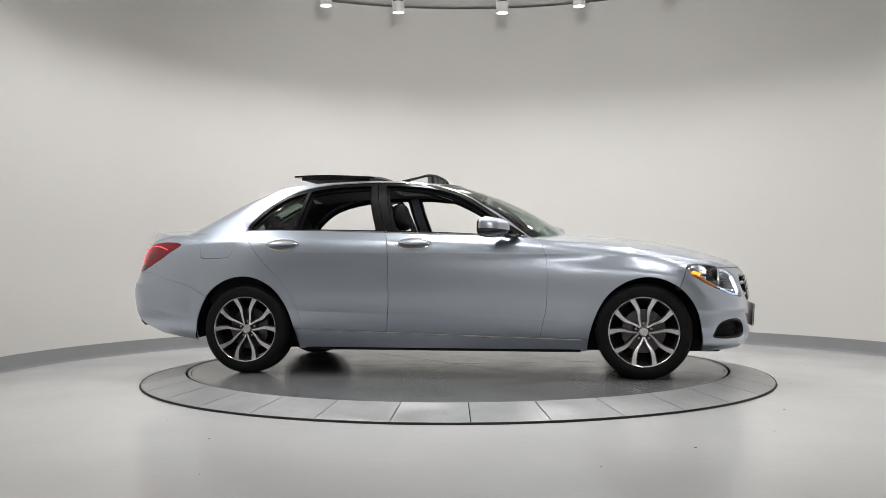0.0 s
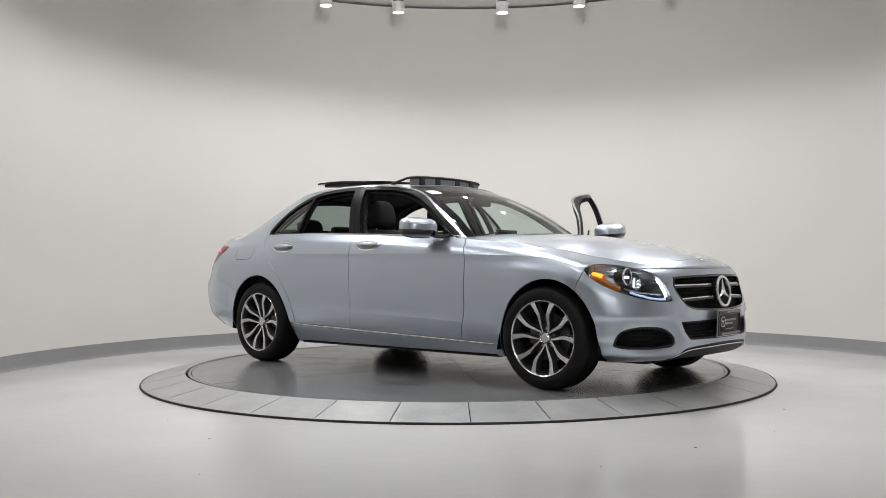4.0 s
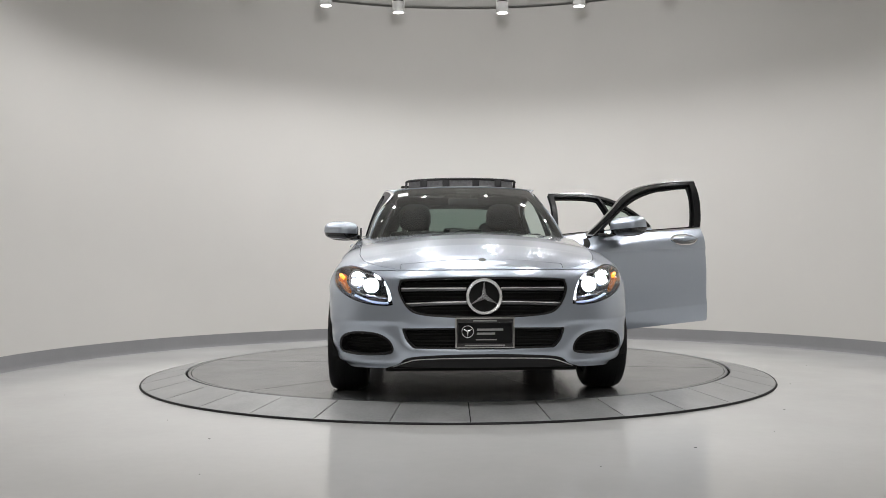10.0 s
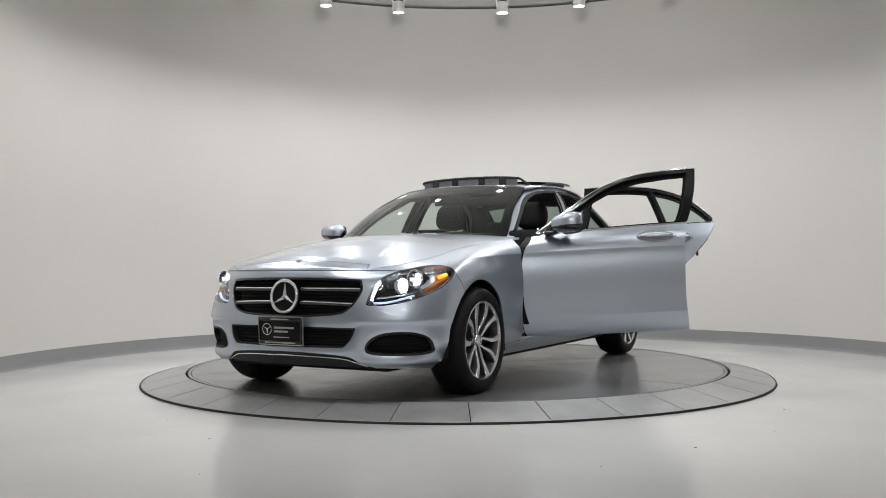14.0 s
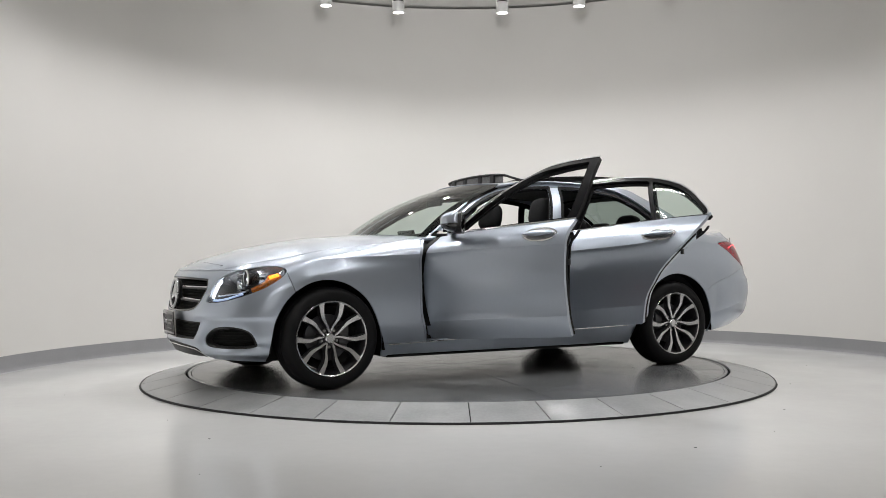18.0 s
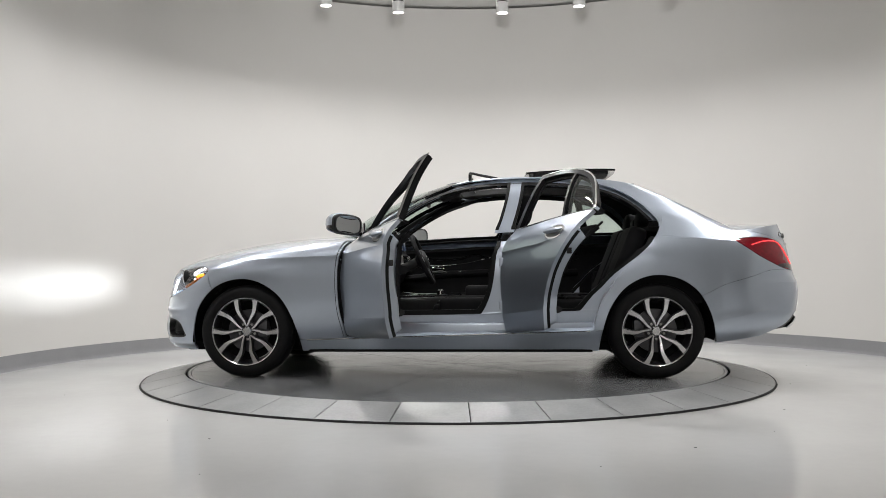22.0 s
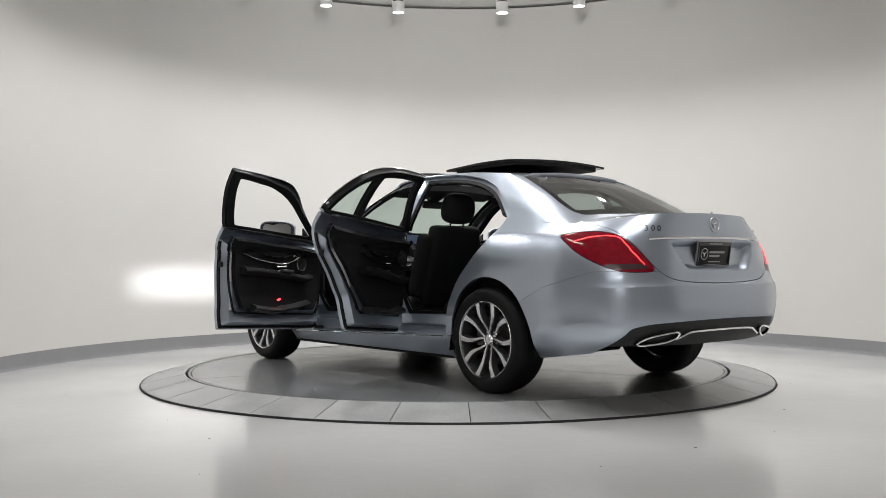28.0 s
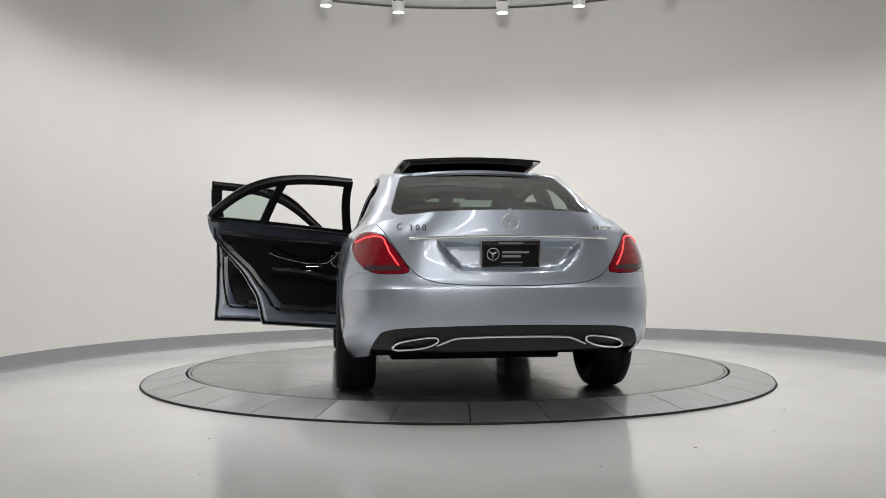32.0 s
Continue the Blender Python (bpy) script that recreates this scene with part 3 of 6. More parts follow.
def plate(cutting, depth=0.012, mirror=False, back=True, both=False, front=True, taper=0.0):
    """A mesh of a cut sheet with its folded-in edges and its back."""
    V, N, F = cutting
    V, N = V.copy(), N.copy()
    if mirror:
        V[:, 1] *= -1
        N[:, 1] *= -1
        F = [f[::-1] for f in F]
    if both:
        n = len(V)
        W, M = V * (1, -1, 1), N * (1, -1, 1)
        V, N, F = np.concatenate([V, W]), np.concatenate([N, M]), F + [[i + n for i in f[::-1]] for f in F]
        near = np.where(np.abs(V[:n, 1]) < 1e-5)[0]
        re = np.arange(2 * n)
        re[near + n] = near
        F = [[int(re[i]) for i in f] for f in F]
    N = N / np.maximum(np.linalg.norm(N, axis=1, keepdims=True), 1e-9)
    n = len(V)
    count = {}
    for f in F:
        for a, b in zip(f, f[1:] + f[:1]):
            count[(a, b)] = count.get((a, b), 0) + 1
    rim = [(a, b) for a, b in count if (b, a) not in count]
    faces = list(F) if front else []
    if depth:
        B = V - N * depth
        if taper:
            mid = (V.max(0) + V.min(0)) / 2
            B = B + (mid - B) * np.array([1, 0, 1]) * taper
        V = np.concatenate([V, B])
        if back:
            faces += [[i + n for i in f[::-1]] for f in F]
        faces += [[b, a, a + n, b + n] for a, b in rim]
    me = bpy.data.meshes.new("panel")
    me.from_pydata([tuple(v) for v in V], [], faces)
    me.validate()
    me.update()
    return me


def panel(name, material, parent, cutting, depth=0.012, mirror=False, label="", both=False, back=True, angle=40, front=True, taper=0.0):
    me = plate(cutting, depth, mirror, back, both, front, taper)
    me.name = name
    return mesh_me(name, me, material, parent, label, True, angle)


# ---- outlines ----
SILL_F, SILL_B, SILL_R = .274, .307, .326   # the doors' lower edge at its front, middle and rear
ARCH_F = smooth_line([(1.03, .10), (1.05, .27), (1.10, .43), (1.18, .565), (1.30, .655), (1.43, .69), (1.56, .672), (1.68, .60), (1.765, .48), (1.80, .33), (1.81, .10)], 8, False)
ARCH_R = smooth_line([(-1.03, .10), (-1.05, .28), (-1.10, .46), (-1.19, .60), (-1.31, .68), (-1.44, .705), (-1.58, .675), (-1.70, .59), (-1.78, .45), (-1.815, .30), (-1.82, .10)], 8, False)
DOOR_F_FRONT = smooth_line([(.688, 1.2), (.70, .975), (.735, .92), (.768, .82), (.775, .67), (.765, .48), (.735, .35), (.72, SILL_F)], 8, False)
B_CUT = smooth_line([(-.49, 1.45), (-.462, 1.26), (-.42, 1.10), (-.385, 1.0), (-.357, .85), (-.352, .55), (-.370, SILL_B)], 8, False)
DOOR_R_REAR = smooth_line([(-.998, SILL_R), (-1.04, .50), (-1.10, .60), (-1.165, .69), (-1.285, .81), (-1.395, .93), (-1.45, 1.01), (-1.462, 1.045)], 8, False)
GAP = 0.0042


def poly_of(*lines):
    return np.concatenate([np.asarray(x, float).reshape(-1, 2) for x in lines])


P_DOOR_F = poly_of(DOOR_F_FRONT, [(-.370, SILL_B)], B_CUT[::-1][1:], [(0.2, 1.45)])
P_DOOR_R = poly_of(B_CUT, DOOR_R_REAR, [(-1.48, 1.06), (-1.48, 1.45)])
P_HEADLIGHT = smooth_line([(-.600, .744), (-.625, .766), (-.70, .777), (-.80, .770), (-.95, .740), (-1.035, .704), (-1.083, .655), (-1.108, .612), (-1.131, .556), (-1.131, .556), (-1.06, .552), (-.93, .571), (-.80, .608), (-.70, .650), (-.625, .702)], 8)
P_TAIL = smooth_line([(-.824, .938), (-.85, .950), (-.92, .960), (-1.01, .961), (-1.09, .952), (-1.15, .931), (-1.22, .876), (-1.28, .815), (-1.325, .762), (-1.322, .738), (-1.25, .732), (-1.14, .739), (-1.03, .775), (-.92, .836), (-.855, .895)], 8)
P_GRILLE = smooth_line([(-.468, .682), (-.44, .699), (-.2, .708), (0, .710), (.2, .708), (.44, .699), (.468, .682), (.475, .63), (.43, .545), (.36, .505), (.2, .49), (0, .486), (-.2, .49), (-.36, .505), (-.43, .545), (-.475, .63)], 6)
P_LOWGRILLE = smooth_line([(-.455, .425), (-.455, .425), (0, .43), (.455, .425), (.455, .425), (.43, .36), (.39, .318), (.39, .318), (0, .315), (-.39, .318), (-.39, .318), (-.43, .36)], 6)
P_FOG = smooth_line([(.82, .315), (.80, .375), (.72, .402), (.60, .395), (.53, .36), (.505, .31), (.53, .282), (.65, .272), (.79, .278)], 8)
P_LIP = smooth_line([(-.62, .10), (-.555, .19), (-.48, .222), (-.41, .264), (-.2, .281), (0, .284), (.2, .281), (.41, .264), (.48, .222), (.555, .19), (.62, .10)], 6, False)
P_DIFF = smooth_line([(-.74, .10), (-.735, .31), (-.70, .40), (-.66, .432), (-.5, .452), (0, .462), (.5, .452), (.66, .432), (.70, .40), (.735, .31), (.74, .10)], 6, False)
P_LID = smooth_line([(.71, 1.3), (.70, 1.04), (.665, .965), (.60, .86), (.545, .775), (.465, .708), (.32, .678), (0, .668), (-.32, .678), (-.465, .708), (-.545, .775), (-.60, .86), (-.665, .965), (-.70, 1.04), (-.71, 1.3)], 6, False)
DLO = smooth_line([(.615, .985), (.615, .985), (.49, 1.07), (.35, 1.168), (.20, 1.265), (.04, 1.335), (-.15, 1.373), (-.45, 1.390), (-.776, 1.384), (-1.01, 1.355), (-1.185, 1.301), (-1.31, 1.224), (-1.425, 1.108), (-1.452, 1.064), (-1.445, 1.046), (-1.445, 1.046), (-1.0, 1.040), (-.5, 1.026), (0, 1.008), (.35, .994)], 8)

# the skin rolls inwards round the openings of the nose
w = S_WALL.p
nose_ = w[..., 0] > 1.60
roll = 0.022 * np.exp(-np.clip(-inside(w, "front", P_FOG), 0, 1) / 0.030) + 0.012 * np.exp(-np.clip(-inside(w, "front", P_LOWGRILLE), 0, 1) / 0.022)
# a wing-like ridge under the side inlets and a shelf over them
side_ = np.clip((w[..., 1] - .40) / .12, 0, 1) * np.clip((.90 - w[..., 1]) / .06, 0, 1)
roll = roll - 0.016 * np.exp(-(((w[..., 2] - .238) / .024) ** 2)) * side_
u_ = np.clip((.462 - w[..., 2]) / 0.03, 0, None)
roll = roll + 0.011 * u_ * np.exp(1 - u_) * side_
# the dish for the rear plate
P_RECESS = smooth_line([(.405, .918), (.405, .918), (0, .922), (-.405, .918), (-.405, .918), (-.37, .83), (-.30, .755), (-.25, .738), (0, .732), (.25, .738), (.30, .755), (.37, .83)], 6)
dish = np.where(w[..., 0] < -1.9, np.clip(inside(w, "front", P_RECESS), 0, 1), 0)
dish = np.clip(dish / 0.050, 0, 1)
roll = np.where(nose_, roll, 0.050 * dish * dish * (3 - 2 * dish))
S_WALL = Sheet(w - S_WALL.n * roll[..., None])

# fields on the lower body
w = S_WALL.p
f_front_arch, f_rear_arch = -inside(w, "side", ARCH_F), -inside(w, "side", ARCH_R)
f_df, f_dr = inside(w, "side", P_DOOR_F), inside(w, "side", P_DOOR_R)
on_nose, on_tail = w[..., 0] > 1.60, w[..., 0] < -1.90
f_head = np.where(on_nose, inside(w, "nose", P_HEADLIGHT), -1)
f_tail = np.where(on_tail, inside(w, "tail", P_TAIL), -1)
f_grille = np.where(on_nose, inside(w, "front", P_GRILLE), -1)
f_low = np.where(on_nose, inside(w, "front", P_LOWGRILLE), -1)
f_fog = np.where(on_nose, inside(w, "front", P_FOG), -1)
f_lip = np.where(on_nose, inside(w, "front", P_LIP), -1)
f_diff = np.where(on_tail, inside(w, "front", P_DIFF), -1)
f_lid = np.where(on_tail, inside(w, "front", P_LID), -1)
f_sill = w[..., 2] - (.2955 - .0305 * w[..., 0])
X = w[..., 0]
Z = w[..., 2]
# the seam of the front bumper runs from the lamp's tip to the arch, that of the rear one from the lamp to the arch
SEAM_F = smooth_line([(3, .75), (1.705, .75), (1.69, .70), (1.66, .62), (1.5, .5), (1.5, 0), (3, 0)], 1)
f_fb = inside(w, "side", SEAM_F)
SEAM_R = poly_of([(-3, .735), (-2.25, .737)], smooth_line([(-2.2, .735), (-2.05, .688), (-1.90, .645), (-1.80, .60), (-1.70, .55)], 5, False), [(-1.5, .3), (-1.5, 0), (-3, 0)])
f_rb = inside(w, "side", SEAM_R)
g = GAP / 2

car = empty("car", "silver four-door saloon car with open driver-side doors, lamps lit", "car")
P_FUEL = smooth_line([(-1.78, .975), (-1.65, .985), (-1.53, .985), (-1.515, .96), (-1.53, .89), (-1.57, .845), (-1.70, .838), (-1.775, .845), (-1.79, .90)], 6)
f_fuel = inside(w, "side", P_FUEL)


def on_wall(view, a, z, near=None, sheet=None):
    """The point and normal of the lower body's skin at a place in a view; near picks nose or tail."""
    sh = sheet or S_WALL
    p = sh.p.reshape(-1, 3)
    q = AXES[view](p)
    d = (q[:, 0] - a) ** 2 + (q[:, 1] - z) ** 2
    if near == "nose":
        d = d + (p[:, 0] < 1.5) * 9
    if near == "tail":
        d = d + (p[:, 0] > -1.9) * 9
    i = np.argsort(d)[:4]
    wgt = 1 / (np.sqrt(d[i]) + 1e-4)
    wgt /= wgt.sum()
    n = (sh.n.reshape(-1, 3)[i] * wgt[:, None]).sum(0)
    return Vector((p[i] * wgt[:, None]).sum(0)), Vector(n / np.linalg.norm(n))


def ease(line, closed=False, passes=4):
    """Evens out a line of points; an open line keeps its ends."""
    q = np.array([tuple(p) for p in line])
    for _ in range(passes):
        s = (np.roll(q, 1, 0) + 2 * q + np.roll(q, -1, 0)) / 4
        if not closed:
            s[0], s[-1] = q[0], q[-1]
        q = s
    return [Vector(p) for p in q]


def strip_on(name, material, parent, view, pts, r, off=0.0, near=None, both=False, mirror=False, flat=1.0, label=""):
    """A thin bar that follows the skin along points of a view."""
    line = []
    for a, z in pts:
        p, n = on_wall(view, abs(a) if view == "front" else a, z, near)
        if view == "front" and a < 0:
            p.y, n.y = -p.y, -n.y
        line.append(p + n * off)
    line = ease(line)
    if mirror:
        line = [Vector((p.x, -p.y, p.z)) for p in line]
    bm = bmesh.new()
    tube(bm, line, r, 8, flat=flat)
    return part(name, bm, material, parent, label)


C_FENDER = cut(S_WALL, -f_fb - g, -f_df - 2 * g, X - 0.66, f_front_arch, -f_head - g, f_sill - g)
C_FENDER_OPEN = cut(S_WALL, -f_fb - g, -f_df - 0.018, X - 0.66, f_front_arch, -f_head - g, f_sill - g)
C_BUMPF = cut(S_WALL, f_fb - g, f_front_arch, -f_head - g, -f_grille - g, -f_low - g, -f_fog - g, -f_lip - g, X - 1.3)
C_DOORF = cut(S_WALL, f_df - g, f_sill - g, X + 0.6)
C_DOORF_OPEN = cut(S_WALL, f_df - np.interp(X, [.5, .70], [g, .016]), f_sill - g, X + 0.6)
C_DOORR = cut(S_WALL, f_dr - g, f_sill - g)
C_QUARTER = cut(S_WALL, -f_dr - g, -(X + 0.9), f_rear_arch, -f_tail - g, -f_rb - .0009, -f_lid - g, f_sill - g)
C_QUARTER_R = cut(S_WALL, -f_dr - g, -(X + 0.9), f_rear_arch, -f_tail - g, -f_rb - .0009, -f_lid - g, f_sill - g, -f_fuel - g * 0.8)
C_FUEL = cut(S_WALL, f_fuel - g * 0.8)
C_SILL = cut(S_WALL, -f_sill - g, 1.2 - X, X + 1.2, f_front_arch, f_rear_arch)
C_BUMPR = cut(S_WALL, f_rb - .0009, f_rear_arch, -f_tail - g, -f_lid - g, -f_diff - g, -1.3 - X, Z - 0.236 - 0.13 * np.clip(-1.80 - X, 0, .40))
C_LID = cut(S_WALL, f_lid - g, -f_tail - g)
h = S_HOOD.p
f_hood = h[..., 0] - (0.86 - 0.27 * (h[..., 1] / 0.75) ** 2)
f_nose = np.minimum(h[..., 0] - (2.050 - .055 * (h[..., 1] / .45) ** 2), .462 - h[..., 1])
f_edge = np.linalg.norm(h - h[:, :1], axis=-1) - 0.004
C_HOOD = cut(S_HOOD, f_hood, -f_nose - g, np.where(f_nose > -0.02, 1, f_edge))
C_NOSE = cut(S_HOOD, f_nose - g * .5)
b = S_BOOT.p
f_lt = 0.585 + 0.11 * np.clip((-1.95 - b[..., 0]) / .28, 0, 1) - np.abs(b[..., 1])
C_BOOT = cut(S_BOOT, f_lt - g, -1.95 - b[..., 0])
C_BOOTSIDE = cut(S_BOOT, -f_lt - g)
for mir in (False, True):
    panel("front_fender", M_PAINT, car, C_FENDER if mir else C_FENDER_OPEN, mirror=mir, angle=9)
    panel("rear_quarter", M_PAINT, car, C_QUARTER_R if mir else C_QUARTER, mirror=mir, angle=9)
    panel("sill", M_PAINT, car, C_SILL, mirror=mir)
    panel("quarter_top", M_PAINT, car, C_BOOTSIDE, mirror=mir)
    strip_on("sill_trim", M_CHROME, car, "side", [(x, .2895 - .0305 * x) for x in np.linspace(-.97, 1.0, 30)], 0.005, 0.002, mirror=mir, label="thin bright trim strip along the sill")
panel("fuel_flap", M_PAINT, car, C_FUEL, mirror=True)
bumper = panel("front_bumper", M_PAINT, car, C_BUMPF, both=True)
rear_bumper = panel("rear_bumper", M_PAINT, car, C_BUMPR, both=True, angle=16)
panel("nose_panel", M_PAINT, bumper, C_NOSE, both=True)
bonnet = panel("bonnet", M_PAINT, car, C_HOOD, both=True)
lid = panel("boot_lid", M_PAINT, car, C_LID, both=True, angle=24)
panel("boot_top", M_PAINT, lid, C_BOOT, both=True)

# --- glasshouse ---
v = S_HOUSE.p
vx, vy, vz = v[..., 0], v[..., 1], v[..., 2]
f_dlo = np.where(vy > 0.42, inside(v, "side", DLO), -1)
P_WS = smooth_line([(0, 1.394), (.30, 1.390), (.45, 1.384), (.525, 1.372), (.546, 1.35), (.594, 1.25), (.639, 1.15), (.693, 1.0), (.705, .90), (.705, .90), (0, .90), (-.705, .90), (-.705, .90), (-.693, 1.0), (-.639, 1.15), (-.594, 1.25), (-.546, 1.35), (-.525, 1.372), (-.45, 1.384), (-.30, 1.390)], 5)
P_RS = smooth_line([(0, 1.378), (.28, 1.367), (.475, 1.348), (.508, 1.318), (.556, 1.20), (.590, 1.10), (.560, 1.070), (.560, 1.070), (.3, 1.083), (0, 1.089), (-.3, 1.083), (-.560, 1.070), (-.560, 1.070), (-.590, 1.10), (-.556, 1.20), (-.508, 1.318), (-.475, 1.348), (-.28, 1.370)], 5)
f_open = np.where(vy > 0.42, inside(v, "side", [(x, z - .018 if z < along(x, (-1.445, 1.075), (.615, 1.0)) else z) for x, z in DLO]), -1)   # the same outline with a lower belt
f_ws = np.where(vx > -0.3, inside(v, "front", P_WS), -1)
f_rs = np.where(vx < -1.2, inside(v, "front", P_RS), -1)
f_fd, f_rd = inside(v, "side", P_DOOR_F), inside(v, "side", P_DOOR_R)
f_below = np.minimum.reduce([np.maximum(f_fd, f_rd), 1.050 - vz, np.where(vx > 0.3, -f_ws - 0.03, 1)])
b_dist = inside(v, "side", poly_of(B_CUT, [(-3, SILL_B), (-3, 1.45)]))  # positive behind the seam between the doors
TRIM = 0.0075
C_PILLARS = cut(S_HOUSE, -f_ws - g, -f_rs - g, -f_dlo - TRIM - 0.001, -f_below)
C_WS, C_RS = cut(S_HOUSE.offset(-0.004), f_ws), cut(S_HOUSE.offset(-0.004), f_rs)
panel("windscreen", M_GLASS, car, C_WS, depth=0, both=True, label="clear greenish windscreen").visible_shadow = False
panel("rear_screen", M_RGLASS, car, C_RS, depth=0, both=True, label="tinted rear screen").visible_shadow = False
edge = np.minimum(f_ws, 0.045 - f_ws)
panel("windscreen_border", M_FRIT, car, cut(S_HOUSE.offset(-0.0065), edge), depth=0.002, both=True)
edge = np.minimum(f_rs, 0.035 - f_rs)
panel("rear_screen_border", M_FRIT, car, cut(S_HOUSE.offset(-0.0065), edge), depth=0.002, both=True)
for mir in (False, True):
    panel("roof_side", M_PAINT, car, C_PILLARS, mirror=mir)
    panel("front_pillar_trim", M_HEADLINE, car, cut(S_HOUSE.offset(-0.035), -f_ws + 0.035, -f_dlo - 0.008, -f_below, vx + 0.6), mirror=mir, depth=0.006)
    panel("rear_pillar_trim", M_HEADLINE, car, cut(S_HOUSE.offset(-0.035), -f_rs + 0.025, -f_dlo - 0.02, -f_below, -0.605 - vx), mirror=mir, depth=0.006)
# the rear pillar runs smoothly into the shoulder of the quarter
base = S_HOUSE.p[:, 0]
i_c = int(np.argmax(base[:, 0] < -1.99))
bx_, nrow = base[:i_c, 0], S_HOUSE.p.shape[1]
rows_ = []
for x in np.linspace(-1.36, -1.985, 60):
    fade = min(1, (x + 2.0) / 0.25)
    ih = np.interp(-x, -bx_, np.arange(i_c))
    i0 = int(ih)
    col = S_HOUSE.p[i0] * (1 - ih + i0) + S_HOUSE.p[i0 + 1] * (ih - i0)
    sh = chord(col)
    sb = 0.10 * fade + 0.012
    at = lambda s: np.array([np.interp(s, sh, col[:, c]) for c in range(3)])
    B, tB = at(sb), at(sb + 0.01) - at(sb)
    iw = np.interp(-x, -S_WALL.p[150:360, -1, 0], np.arange(150, 360))
    i0 = int(iw)
    col2 = S_WALL.p[i0] * (1 - iw + i0) + S_WALL.p[i0 + 1] * (iw - i0)
    col2 = col2[::-1]
    sw_ = chord(col2)
    sa = 0.075 * fade + 0.012
    at2 = lambda s: np.array([np.interp(s, sw_, col2[:, c]) for c in range(3)])
    A, tA = at2(sa), at2(sa - 0.01) - at2(sa)
    L = np.linalg.norm(B - A)
    tA, tB = tA / np.linalg.norm(tA) * L, tB / np.linalg.norm(tB) * L
    s = np.linspace(0, 1, 14)[:, None]
    rows_.append((2 * s**3 - 3 * s**2 + 1) * A + (s**3 - 2 * s**2 + s) * tA + (3 * s**2 - 2 * s**3) * B + (s**3 - s**2) * tB)
S_FILLET = Sheet(np.array(rows_)).offset(0.0008)
f_fil = -inside(S_FILLET.p, "side", P_DOOR_R) - g
for mir in (False, True):
    panel("pillar_base", M_PAINT, car, cut(S_FILLET, f_fil), depth=0.012, mirror=mir, back=False)
r_ = S_ROOF.p
HATCH = smooth_line([(-.03, .40), (-.03, .40), (-.035, 0), (-.03, -.40), (-.03, -.40), (-.53, -.43), (-.53, -.43), (-.53, .43), (-.53, .43)], 3)
f_hatch = inside(r_, "top", HATCH)
f_pan = inside(r_, "top", smooth_line([(.02, 0), (-.02, .36), (-.07, .47), (-.16, .515), (-.35, .545), (-.9, .535), (-1.10, .50), (-1.20, .42), (-1.25, .28), (-1.265, 0), (-1.25, -.28), (-1.20, -.42), (-1.10, -.50), (-.9, -.535), (-.35, -.545), (-.16, -.515), (-.07, -.47), (-.02, -.36)], 5))
panel("roof", M_BLACK, car, cut(S_ROOF, -f_hatch, f_pan - g * .5), both=True, label="black glass panoramic roof")
panel("roof_frame", M_PAINT, car, cut(S_ROOF, -f_pan - g * .5), both=True)
panel("headliner", M_HEADLINE, car, cut(Sheet(r_ - (0, 0, .045)), -f_hatch, r_[..., 0] + 1.26), both=True, depth=0.004)
panel("roof_hatch_edge", M_PLAST, car, cut(S_ROOF.offset(-0.001), -f_hatch, f_hatch + 0.012), both=True, depth=0.05)
# the slid-back roof pane stands over the tail of the roof
m = (r_[..., 0] + .55) / -.83
pane = Sheet(r_ + np.stack([0 * m, 0 * m, 0.034 + 0.072 * np.clip(m, 0, 1.1)], -1))
f_pane = inside(r_, "top", smooth_line([(-.55, -.49), (-.55, -.49), (-.545, 0), (-.55, .49), (-.55, .49), (-1.10, .47), (-1.20, .45), (-1.20, .45), (-1.23, 0), (-1.20, -.45), (-1.20, -.45), (-1.10, -.47)], 4))
hatch = panel("roof_pane", M_PANE, car, cut(pane, f_pane), both=True, depth=0.014, label="dark glass roof pane slid open over the roof")
panel("pane_carrier", M_PLAST, hatch, cut(Sheet(pane.p - (0, 0, .015)), f_pane - 0.05), both=True, depth=0.022)
# wind deflector at the front of the hatch
bm = bmesh.new()
arch = [(-.34, .445, 1.415), (-.22, .440, 1.440), (-.15, .42, 1.458), (-.13, .25, 1.470), (-.125, 0, 1.475), (-.13, -.25, 1.470), (-.15, -.42, 1.458), (-.22, -.440, 1.440), (-.34, -.445, 1.415)]
tube(bm, smooth_line(arch, 6, False), 0.0095, 8)
defl = part("wind_deflector", bm, M_PLAST, car, "raised black wind deflector with mesh net")
M_NET = mat("deflector_net", (0.16, 0.16, 0.165), 0.8, grain=0.3, scale=60, bump=0.5, bscale=900)
bm = bmesh.new()
n = 24
top = smooth_line(arch[2:7], 6, False)
lo = [bm.verts.new((x - 0.002, y, 1.405 - 0.03 * (y / .42) ** 2)) for x, y, z in top]
hi_ = [bm.verts.new((x - 0.004, y, z - 0.004)) for x, y, z in top]
for i in range(len(top) - 1):
    bm.faces.new((lo[i], lo[i + 1], hi_[i + 1], hi_[i]))
part("net", bm, M_NET, defl)
for y in (-.30, -.12, .12, .30):
    bm = bmesh.new()
    box(bm, -.137, -.122, y - .028, y + .028, 1.405, 1.466, 0.004)
    part("net_pleat", bm, M_PLAST, defl)


